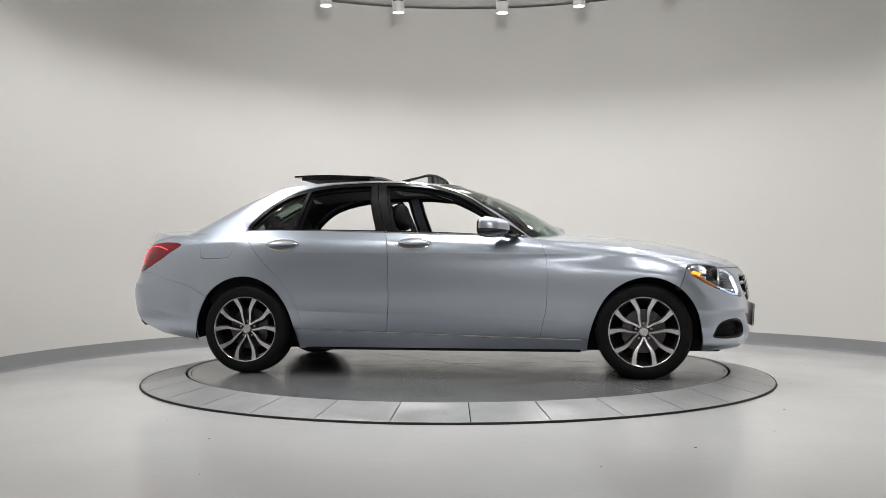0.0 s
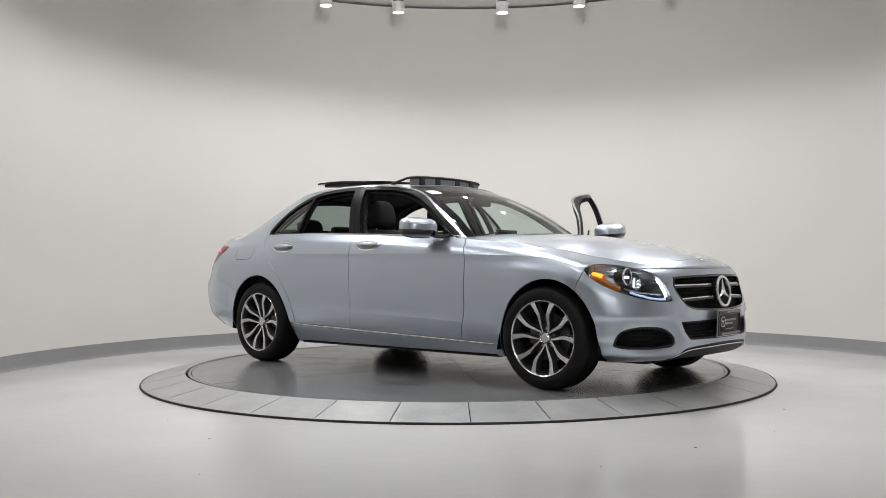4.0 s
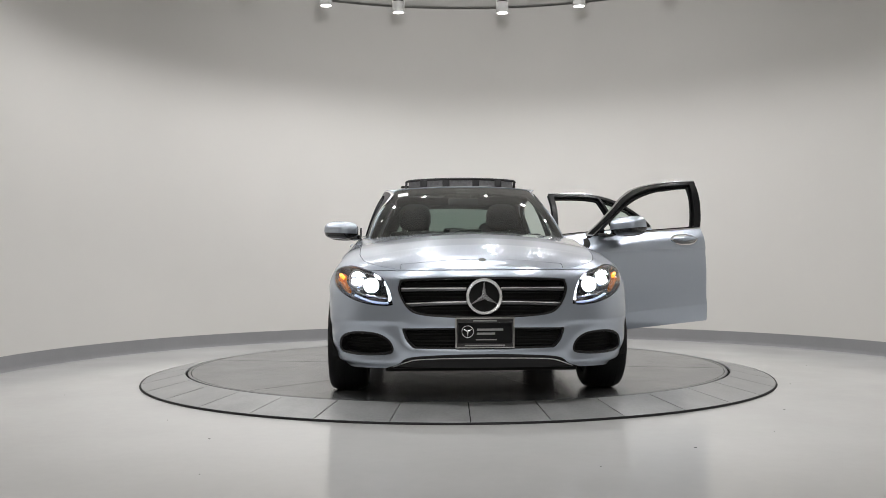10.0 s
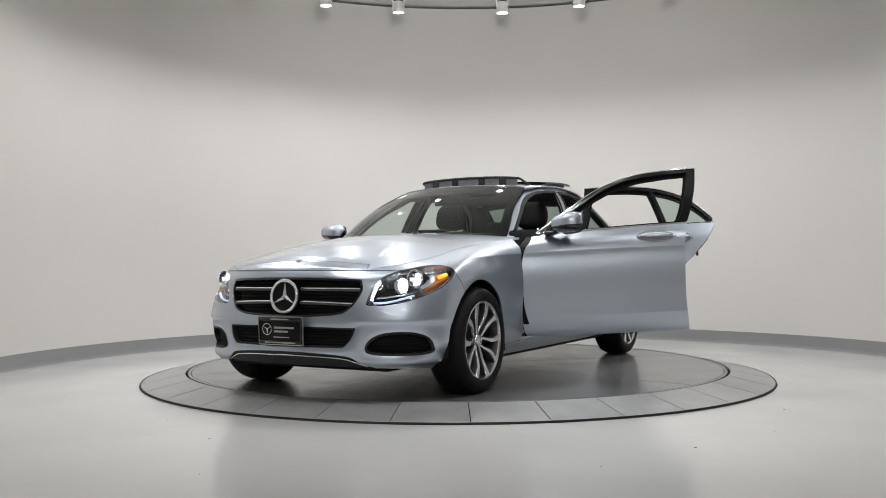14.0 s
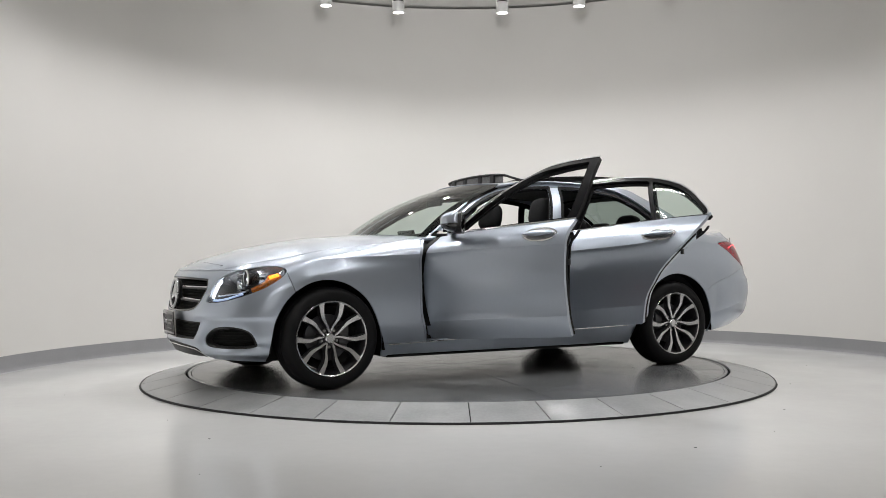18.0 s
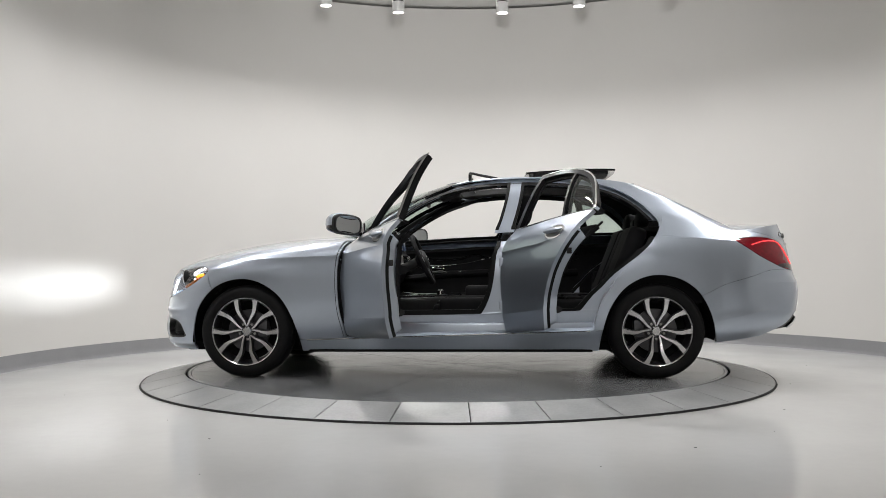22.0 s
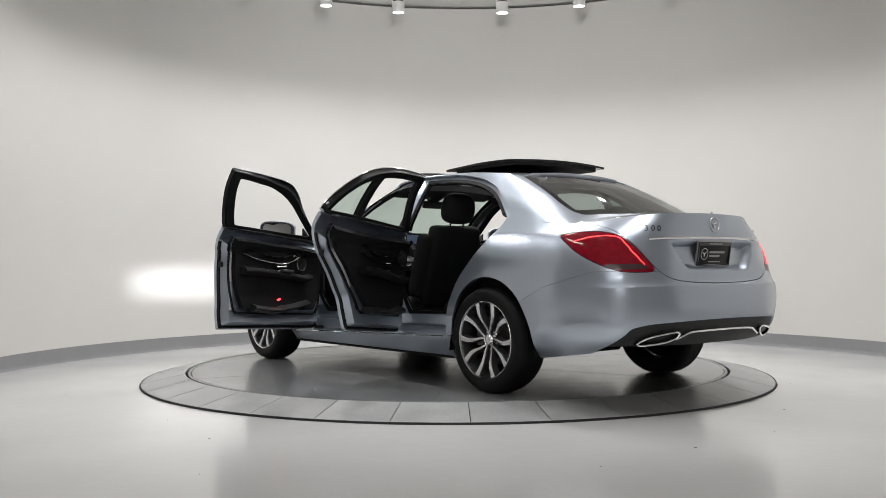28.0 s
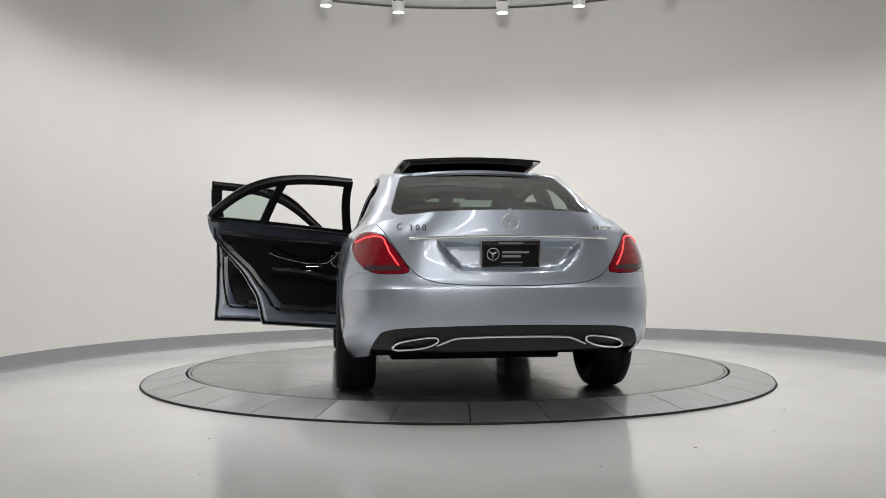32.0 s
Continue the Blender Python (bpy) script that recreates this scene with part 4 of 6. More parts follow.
# --- doors ---
def door_parts(door, front, mir):
    """All that hangs on a door, in the closed place."""
    sg = -1 if mir else 1
    fw, fh = (f_df, f_fd) if front else (f_dr, f_rd)
    # window frame, bright trim, painted belt
    bd = -b_dist if front else b_dist
    inner = np.minimum(f_open - 0.022, bd - (0.060 if front else 0.050))
    quarter = None
    if not front:
        split = vx + 1.075 - 0.25 * (vz - 1.06)
        inner2 = np.minimum(inner, split - 0.012)
        quarter = np.minimum(f_open - 0.022, -split - 0.012)
        fr = np.minimum.reduce([f_dlo + 0.001, fh - g])
        C = cut(S_HOUSE, fr, -inner2, -quarter)
    else:
        C = cut(S_HOUSE, np.minimum(f_dlo + 0.001, fh - g), -inner)
    panel("window_frame", M_SATIN, door, C, depth=0.028, mirror=mir, label="gloss black window frame")
    panel("window_seal", M_RUBBER, door, cut(S_HOUSE.offset(-0.029), np.minimum(f_dlo + 0.001, fh - 0.012), -(np.minimum(f_open - 0.036, bd - 0.078))) if front else cut(S_HOUSE.offset(-0.029), np.minimum(f_dlo + 0.001, fh - 0.012), -(np.minimum.reduce([f_open - 0.036, bd - 0.068, split - 0.03])), -(np.minimum(f_open - 0.036, -split - 0.03))), depth=0.012, mirror=mir)
    panel("window_trim", M_TRIM, door, cut(S_HOUSE.offset(0.003), -f_dlo, f_dlo + TRIM, fh - g), depth=0.006, mirror=mir, label="bright chrome window trim")
    off_ws = np.where(vx > 0.3, -f_ws - 0.034, 1)
    panel("belt_panel", M_PAINT, door, cut(S_HOUSE, fh - g, -f_dlo - TRIM, 1.057 - vz, off_ws), depth=0.03, mirror=mir)
    panel("belt_lining", M_LEATHER, door, cut(S_HOUSE.offset(-0.031), fh - 0.012, -f_dlo, 1.065 - vz, off_ws), depth=0.045, mirror=mir, label="black window-sill lining")
    if quarter is not None:
        panel("quarter_light", M_GLASS, door, cut(S_HOUSE.offset(-0.012), quarter + 0.004), depth=0, mirror=mir, label="fixed greenish quarter glass").visible_shadow = False
    # handle
    hx = -.17 if front else -1.145
    p, nrm = on_wall("side", hx, .930)
    bm = bmesh.new()
    bmesh.ops.create_uvsphere(bm, u_segments=24, v_segments=12, radius=1)
    for q in bm.verts:
        a = q.co
        k_ = 0.65 + 0.35 * math.cos(a.x * 1.3)
        q.co = Vector((a.x * .116, max(a.y, -.2) * .036, a.z * .019 * k_))
    bmesh.ops.transform(bm, matrix=pose(p.x, p.y + 0.012, p.z + 0.010, -12, 0, 0) if not mir else pose(p.x, -p.y - 0.012, p.z + 0.010, 12, 0, 0) @ Matrix.Diagonal((1, -1, 1, 1)), verts=bm.verts[:])
    bmesh.ops.recalc_face_normals(bm, faces=bm.faces[:])
    part("door_handle", bm, M_PAINT, door, "silver pull handle")
    P_H = smooth_line([(hx - .128, .932), (hx - .06, .968), (hx + .06, .968), (hx + .128, .932), (hx + .06, .893), (hx - .06, .893)], 6)
    # flat plate in darker metal; its colour stands in for the recess's shade
    panel("handle_recess_shade", M_STEEL, door, cut(S_WALL.offset(0.0012), inside(w, "side", P_H) - .006), depth=0.003, mirror=mir, label="darker plate painted as the recess shade behind the handle")
    panel("handle_dish", M_CHROME, door, cut(S_WALL.offset(0.0025), inside(w, "side", P_H), -inside(w, "side", smooth_line([(hx - .118, .932), (hx - .06, .960), (hx + .06, .960), (hx + .118, .932), (hx + .06, .901), (hx - .06, .901)], 6))), depth=0.004, mirror=mir, label="bright rim round the handle")
    # inner shell and card
    WI = S_WALL.offset(-0.099)
    def soft(a, b_, k_):
        return -k_ * np.log(np.exp(-np.clip(a, -1, 1) / k_) + np.exp(-np.clip(b_, -1, 1) / k_))
    inset = np.minimum(soft(fw - 0.058, f_sill - 0.062, 0.13), (0.985 + 0.022 * (0.6 - X)) - Z)
    card = panel("door_card", M_LEATHER, door, cut(WI, inset), depth=0.035, mirror=mir, label="black padded door trim panel")
    panel("door_shell", M_PAINT, door, cut(S_WALL.offset(-0.022), soft(fw - 0.006, f_sill - 0.006, 0.01), .945 - Z), depth=0.074, mirror=mir, angle=50, taper=0.055)
    panel("edge_rubber", M_RUBBER, door, cut(S_WALL.offset(-0.0235), soft(fw - 0.0008, f_sill - 0.0008, 0.004), -soft(fw - 0.020, f_sill - 0.020, 0.01), .93 - Z), depth=0.020, mirror=mir)
    panel("door_seal", M_RUBBER, door, cut(S_WALL.offset(-0.096), soft(fw - 0.020, f_sill - 0.024, 0.11), -soft(fw - 0.031, f_sill - 0.035, 0.11)), depth=0.012, mirror=mir)
    x0, x1 = ((-.26, .55) if front else (-1.02, -.45))
    zc = .70

    def inpt(x, z, d):
        q, nn = on_wall("side", x, z)
        q = q - nn * d
        return Vector((q.x, sg * q.y, q.z))

    def bar(name, pts, d, r, flat, material, label=""):
        bm = bmesh.new()
        tube(bm, [inpt(x, z, d) for x, z in pts], r, 12, flat=flat)
        return part(name, bm, material, door, label)

    xm = (x0 + x1) / 2
    bar("armrest", smooth_line([(x0 + .02, zc + .02), (xm, zc + .005), (x1 - .12, zc - .03), (x1 - .02, zc - .02)], 6, False), 0.155, 0.045, 0.62, M_LEATHER)
    bar("trim_line", smooth_line([(x0, .845), (xm - .1, .80), (xm + .12, .795), (x1 - .05, .86)], 6, False), 0.137, 0.012, 0.5, M_CHROME, "satin metal trim line")
    bar("trim_insert", smooth_line([(x0 + .02, .875), (xm - .1, .835), (xm + .12, .835), (x1 - .06, .885)], 6, False), 0.134, 0.028, 0.3, M_BLACK, "gloss black trim insert")
    bar("card_pocket", smooth_line([(x0 + .12, .455), (xm, .44), (x1 - .05, .47)], 6, False), 0.142, 0.05, 0.5, M_PLAST)
    bar("inner_handle", [(xm - .01, .765), (xm + .10, .775)], 0.150, 0.014, 0.6, M_CHROME, "chrome inner door handle")
    bar("grab_handle", smooth_line([(xm - .16, .74), (xm - .08, .715), (xm + .02, .735)], 6, False), 0.180, 0.011, 0.8, M_CHROME, "satin metal grab handle")
    # speaker
    c = inpt(x1 - (.10 if front else .05), .83 if not front else .80, 0.137)
    bm = bmesh.new()
    lathe(bm, [(0.0, .004), (.046, .004), (.052, .010), (.056, .004), (.056, -.01)], 32, Matrix.Translation(c) @ pose(0, 0, 0, 90 * sg, 0, 0))
    bmesh.ops.recalc_face_normals(bm, faces=bm.faces[:])
    part("speaker", bm, M_PLAST, door, "round black speaker grille")
    bm = bmesh.new()
    tube(bm, [c + Vector((.056 * math.cos(k_), sg * -.004, .056 * math.sin(k_))) for k_ in np.linspace(0, 2 * math.pi, 33)[:-1]], .0028, 6, closed=True)
    part("speaker_ring", bm, M_CHROME, door, "thin bright speaker ring")
    if front:
        bar("window_switches", [(xm + .0, .742), (xm + .12, .735)], 0.196, 0.02, 0.45, M_ALLOYD)
        for k_ in range(3):
            bar("seat_switch", [(x1 - .22 + k_ * .045, .885), (x1 - .195 + k_ * .045, .888)], 0.142, 0.011, 0.8, M_CHROME)
        bar("door_light", [(x0 + .42, .497), (x0 + .44, .500)], 0.146, 0.010, 0.7, M_DOORLAMP if not mir else M_RED, "lit red door warning lamp")
    film = np.minimum.reduce([fw - 0.036, 0.066 - fw, Z - (.44 if front else .60), .925 - Z, (-.25 if front else -.95) - X])
    panel("edge_film", M_FILM, door, cut(S_WALL.offset(-0.0975), film), depth=0.001, mirror=mir, label="pale protective film on the door edge")
    # latch on the free edge, and the pale sticker by it
    lx = -.352 if front else -1.30
    q, nn = on_wall("side", lx + (0.0 if front else .0), .76 if front else .81)
    q = q - nn * 0.055
    bm = bmesh.new()
    box(bm, q.x - .004, q.x + .012, q.y - .014, q.y + .014, q.z - .018, q.z + .018, 0.003)
    if mir:
        bmesh.ops.scale(bm, vec=(1, -1, 1), verts=bm.verts[:])
        bmesh.ops.reverse_faces(bm, faces=bm.faces[:])
    part("latch", bm, M_PLAST, door)


def squared_lathe(bm, profile, n, m, e):
    """As lathe, with a squared-off outline."""
    rows = []
    for r, h in profile:
        ring_ = []
        for k in range(n):
            c_, s_ = math.cos(2 * math.pi * k / n), math.sin(2 * math.pi * k / n)
            ring_.append(bm.verts.new(m @ Vector((r * math.copysign(abs(c_) ** e, c_), r * math.copysign(abs(s_) ** e, s_), h))))
        rows.append(ring_)
    for a, b in zip(rows, rows[1:]):
        for k in range(n):
            bm.faces.new((a[k], a[(k + 1) % n], b[(k + 1) % n], b[k]))


def mirror_parts(door, sg):
    """A door mirror: shell, black lower lip, arm and glass."""
    def shape(n1, lo, hi, grow=1.0):
        bm = bmesh.new()
        bmesh.ops.create_uvsphere(bm, u_segments=32, v_segments=20, radius=1)
        for q in bm.verts:
            a = q.co.copy()
            for i in range(3):
                a[i] = math.copysign(abs(a[i]) ** n1, a[i])
            x = a.x * (.100 if a.x > 0 else .04)
            taper = 1 - .28 * max(0, a.x)
            z = a.z * .074 * taper * (1.0 if a.z > 0 else .88)
            y = a.y * .138 * taper
            q.co = Vector((x, y, min(max(z, lo), hi))) * grow
        bmesh.ops.transform(bm, matrix=Matrix.Diagonal((1, sg, 1, 1)) @ pose(.405, .925, 1.036, 3, 0, 30), verts=bm.verts[:])
        bmesh.ops.recalc_face_normals(bm, faces=bm.faces[:])
        return bm
    shell = part("mirror_shell", shape(0.58, -.014, 1), M_PAINT, door, "silver door mirror shell")
    part("mirror_base", shape(0.58, -1, -.008, 0.985), M_BLACK, door, "gloss black lower mirror half")
    bm = bmesh.new()
    squared_lathe(bm, [(.001, 0), (.9, 0), (1.0, .03)], 40, Matrix.Diagonal((1, sg, 1, 1)) @ pose(.3690, .9042, 1.036, 3, 0, 30) @ pose(0, 0, 0, 0, -90, 0) @ Matrix.Diagonal((.060, .114, .05, 1)), .62)
    part("mirror_glass", bm, M_MIRROR, door, "dark mirror glass")
    bm = bmesh.new()
    squared_lathe(bm, [(.90, .02), (1.0, -.06), (1.12, .02), (1.15, .4), (1.10, .9)], 40, Matrix.Diagonal((1, sg, 1, 1)) @ pose(.3690, .9042, 1.036, 3, 0, 30) @ pose(0, 0, 0, 0, -90, 0) @ Matrix.Diagonal((.060, .114, -.05, 1)), .62)
    bmesh.ops.recalc_face_normals(bm, faces=bm.faces[:])
    part("mirror_surround", bm, M_PLAST, door, "black plastic mirror surround")
    bm = bmesh.new()
    tube(bm, [(.555, sg * .78, .985), (.53, sg * .82, .978), (.495, sg * .845, .980), (.455, sg * .87, .995)], 0.030, 10, flat=0.55)
    part("mirror_arm", bm, M_BLACK, door)
    bm = bmesh.new()
    tube(bm, [(.510, sg * .905, 1.012), (.480, sg * .975, 1.018), (.415, sg * 1.035, 1.024)], 0.006, 6, flat=1.2)
    part("mirror_indicator", bm, M_WHITE, door)
    bm = bmesh.new()
    prism(bm, [(.60, .975), (.50, 1.055), (.50, 1.0), (.52, .975)], .012, Matrix.Translation((0, sg * .765, 0)) @ pose(0, 0, 0, 90, 0, 0))
    part("mirror_sail", bm, M_BLACK, door)


HINGE_F, HINGE_R = Vector((.726, .849, .65)), Vector((-.403, .8585, .65))
for mir in (False, True):
    for front in (True, False):
        C = C_DOORR if not front else C_DOORF if mir else C_DOORF_OPEN
        nm = "front_door" if front else "rear_door"
        door = panel(nm, M_PAINT, car, C, depth=0.024, mirror=mir, label=("open " if not mir else "closed ") + "silver " + nm.replace("_", " "), angle=9)
        door_parts(door, front, mir)
        if front and not mir:
            # black strip laid on the skin as the shadow gap beside the fender
            panel("edge_gap_shade", M_RUBBER, door, cut(S_WALL.offset(0.0012), f_df - 0.012, 0.050 - f_df, X - 0.64, Z - 0.372), depth=0.003, label="black strip standing in for the shaded gap at the hinge edge")
        if front:
            mirror_parts(door, -1 if mir else 1)
        if not mir:
            hg, a, axis, lift = (HINGE_F, -66.4, (-.011, -.025, 1), .005) if front else (HINGE_R, -66.2, (-.058, -.030, 1), .004)
            door.matrix_basis = Matrix.Translation(hg + Vector((0, 0, lift))) @ Matrix.Rotation(radians(a), 4, Vector(axis)) @ Matrix.Translation(-hg)

# door openings in the body
both_w, both_h = np.maximum(f_df, f_dr), np.maximum(f_fd, f_rd)
for mir in (False, True):
    def corner(a_, b_):
        return -0.16 * np.log(np.exp(-np.clip(a_, -1, 1) / 0.16) + np.exp(-np.clip(b_, -1, 1) / 0.16))
    aper_f, aper_r = corner(f_df - 0.045, Z - 0.360), corner(f_dr - 0.042, Z - 0.360)
    panel("door_jamb", M_PAINT, car, cut(S_WALL.offset(-0.105), both_w + 0.05, -aper_f, -aper_r, Z - 0.22), depth=0.004, mirror=mir)
    panel("jamb_step", M_PAINT, car, cut(S_WALL.offset(-0.004), -both_w, both_w + 0.014, f_sill + 0.01, f_front_arch, f_rear_arch), depth=0.102, mirror=mir)
    z_belt = np.interp(vx, [-1.445, -1, -.5, 0, .35, .615], [1.046, 1.040, 1.026, 1.008, .994, .985])
    off_belt = np.maximum(vz - z_belt - 0.05, 0.064 - np.abs(b_dist))
    deep, lap = (0.058, 0.012) if mir else (0.026, 0.030)   # the jamb of an open door lies near the skin
    hf = np.minimum(f_dlo - lap, -b_dist - 0.062)
    hr = np.minimum(f_dlo - lap, b_dist - 0.055)
    panel("upper_jamb", M_PAINT, car, cut(S_HOUSE.offset(-deep), both_h, f_dlo + 0.045, -hf, -hr, off_belt, -f_ws), depth=0.004, mirror=mir)
    # black strip behind the gap, put in for the shade of the hinge cavity
    panel("hinge_gap_shade", M_RUBBER, car, cut(S_WALL.offset(-0.03), f_df + 0.035, 0.022 - f_df, X - .6, f_sill), depth=0.01, mirror=mir)
    panel("jamb_seal", M_RUBBER, car, cut(S_WALL.offset(-0.100), np.maximum(aper_f, aper_r) + 0.026, -aper_f, -aper_r), depth=0.02, mirror=mir)
    panel("upper_seal", M_RUBBER, car, cut(S_HOUSE.offset(0.006 - deep), np.maximum(hf, hr) + 0.020, -hf, -hr, off_belt), depth=0.03, mirror=mir)
    sg = -1 if mir else 1
    for z in ((.50, .80) if not mir else ()):
        for hx, hy in ((.745, .80), (-.372, .80)):
            bm = bmesh.new()
            box(bm, hx - .03, hx + .02, sg * (hy - .05), sg * (hy + .035), z - .03, z + .03, 0.006)
            part("door_hinge", bm, M_PAINT, car)
    bm = bmesh.new()
    box(bm, -1.02, .78, sg * .69, sg * .795, .20, .375, 0.02)
    part("inner_sill", bm, M_PAINT, car)
    bm = bmesh.new()
    box(bm, -1.0, .76, sg * .575, sg * .735, .250, .385, 0.015)
    part("sill_cover", bm, M_PLAST, car, "black plastic entry sill cover")


# --- wheels ---
def wheel_parts(m):
    bm = bmesh.new()
    lathe(bm, [(.222, -.105), (.236, -.113), (.262, -.119), (.290, -.116), (.308, -.104), (.319, -.082), (.3235, -.05), (.324, 0), (.3235, .05), (.319, .082), (.308, .104), (.290, .116), (.262, .119), (.243, .113), (.236, .108)], 72, m)
    bmesh.ops.recalc_face_normals(bm, faces=bm.faces[:])
    tyre = part("wheel", bm, M_RUBBER, car, "black tyre on a five twin-spoke silver alloy wheel")
    for k in (-.055, -.02, .02, .055):
        bm = bmesh.new()
        lathe(bm, [(.3215, k - .004), (.3245, k - .004), (.3245, k + .004), (.3215, k + .004)], 72, m, closed=True)
        part("tread_groove", bm, M_DARK, tyre)
    bm = bmesh.new()
    lathe(bm, [(.236, .100), (.2395, .109), (.236, .113), (.229, .108), (.226, .098)], 72, m)
    bmesh.ops.recalc_face_normals(bm, faces=bm.faces[:])
    part("rim", bm, M_ALLOY, tyre, "bright alloy rim")
    bm = bmesh.new()
    lathe(bm, [(.226, .099), (.214, .06), (.205, -.06), (.222, -.10)], 72, m)
    bmesh.ops.recalc_face_normals(bm, faces=bm.faces[:])
    part("rim_barrel", bm, M_ALLOYD, tyre)
    bm = bmesh.new()
    lathe(bm, [(.204, .0), (.15, -.045), (.0, -.05)], 48, m)
    part("rim_well", bm, M_DARK, tyre)
    for k in range(5):
        for s in (-1, 1):
            bm = bmesh.new()
            rows = []
            for r, ph, wd, zf in ((.036, 6.0, .0075, .072), (.055, 10.5, .0085, .075), (.080, 15.2, .0098, .080), (.105, 19.2, .0110, .086), (.128, 21.4, .0125, .092), (.147, 22.0, .0140, .096), (.168, 21.2, .0155, .100), (.195, 19.2, .0170, .103), (.229, 17.2, .0210, .107)):
                a = radians(-90 + 72 * k + s * ph)
                c, sn = math.cos(a), math.sin(a)
                pts = [(-wd - .003, zf - .045), (-wd, zf - .008), (-wd + .003, zf), (wd - .003, zf), (wd, zf - .008), (wd + .003, zf - .045)]
                rows.append([bm.verts.new(m @ Vector((r * c - t * sn, r * sn + t * c, zz))) for t, zz in pts])
            for ra, rb in zip(rows, rows[1:]):
                for i in range(6):
                    fc = bm.faces.new((ra[i], ra[(i + 1) % 6], rb[(i + 1) % 6], rb[i]))
                    fc.material_index = 0 if i in (1, 2, 3) else 1
            bm.faces.new(rows[0])
            bm.faces.new(rows[-1][::-1])
            bmesh.ops.recalc_face_normals(bm, faces=bm.faces[:])
            part("spoke", bm, M_ALLOY, tyre).data.materials.append(M_ALLOYD)
        a = radians(-90 + 36 + 72 * k)
        bm = bmesh.new()
        lathe(bm, [(.0, .060), (.007, .060), (.009, .055), (.009, .03)], 12, m @ Matrix.Translation((.054 * math.cos(a), .056 * math.sin(a), 0)))
        part("wheel_bolt", bm, M_STEEL, tyre)
    bm = bmesh.new()
    lathe(bm, [(.0, .080), (.030, .080), (.034, .077), (.037, .070), (.040, .056)], 40, m)
    part("hub", bm, M_ALLOY, tyre)
    bm = bmesh.new()
    lathe(bm, [(.038, .052), (.066, .046), (.072, .035), (.072, .0)], 40, m)
    part("hub_well", bm, M_ALLOYD, tyre)
    bm = bmesh.new()
    lathe(bm, [(.026, .083), (.029, .086), (.032, .083)], 32, m)
    part("hub_ring", bm, M_CHROME, tyre)
    bm = bmesh.new()
    lathe(bm, [(.07, .012), (.148, .012), (.150, .0), (.148, -.012), (.07, -.012)], 48, m, closed=True)
    part("brake_disc", bm, M_ALLOYD, tyre, "grey steel brake disc")
    bm = bmesh.new()
    lathe(bm, [(.070, .02), (.078, .02), (.078, -.02)], 32, m)
    part("disc_bell", bm, M_ALLOYD, tyre)
    return tyre


for x in (1.42, -1.42):
    for sg in (1, -1):
        m = pose(x, sg * .790, .322, 90 if sg < 0 else -90, 0, 0)
        t = wheel_parts(m)
        bm = bmesh.new()
        cx_ = x - .11 if x > 0 else x + .11
        box(bm, cx_ - .03, cx_ + .04, sg * .765, sg * .835, .28, .40, 0.012)
        part("brake_caliper", bm, M_ALLOYD, t)
# arch liners
for line, x in ((ARCH_F, 1.42), (ARCH_R, -1.42)):
    for sg in (1, -1):
        bm = bmesh.new()
        line = [q_ for q_ in line if q_[1] > .22]
        rows = [[bm.verts.new((px, sg * yy, pz + 0.004)) for px, pz in line] for yy in (.868, .80, .56)]
        for a, b_ in zip(rows, rows[1:]):
            for i in range(len(line) - 1):
                bm.faces.new((a[i], a[i + 1], b_[i + 1], b_[i]))
        bm.faces.new(rows[-1])
        bmesh.ops.recalc_face_normals(bm, faces=bm.faces[:])
        part("arch_liner", bm, M_DARK, car)
# underbody, engine and luggage bays
for nm, bx in (("underbody", (-1.25, 1.95, -.555, .555, .165, .24)), ("floor_pan", (-1.0, 1.0, -.79, .79, .17, .235)), ("engine_bay", (.95, 1.90, -.555, .555, .22, .66)), ("luggage_bay", (-2.28, -1.75, -.555, .555, .36, .90)), ("rear_underbody", (-2.36, -1.85, -.56, .56, .345, .42)), ("silencer", (-2.20, -1.95, -.45, .45, .325, .40)), ("front_underbody", (1.80, 2.06, -.52, .52, .195, .25))):
    bm = bmesh.new()
    box(bm, *bx, 0.015)
    part(nm, bm, M_DARK, car)

# --- nose ---
panel("grille_back", M_DARK, bumper, cut(S_WALL.offset(-0.055), f_grille + 0.02), both=True, depth=0.004)
panel("grille_rim", M_BLACK, bumper, cut(S_WALL.offset(-0.002), f_grille, -f_grille + 0.010), both=True, depth=0.05)
for z, yw in ((.648, .462), (.573, .440)):
    for dz, r_b, mt in ((0.004, 0.0042, M_CHROME), (-0.006, 0.0058, M_LOUVRE)):
        for s in (1, -1):
            strip_on("grille_louvre", mt, bumper, "front", [(s * y, z + dz - 0.012 * (y / .46) ** 2 * (1 if z < .6 else .2)) for y in np.linspace(.098, yw, 14)], r_b, -0.012, "nose", flat=1.3, label="silver double louvre")
for z in np.linspace(.505, .705, 11):
    yw = .465 if z > .6 else .30 + (z - .50) * 1.4
    strip_on("grille_slat", M_DARK, bumper, "front", [(y, z) for y in np.linspace(-yw, yw, 25)], 0.0035, -0.035, "nose")
star = Vector((2.196, 0, .603))
tilt = pose(0, 0, 0, 0, 84, 0)


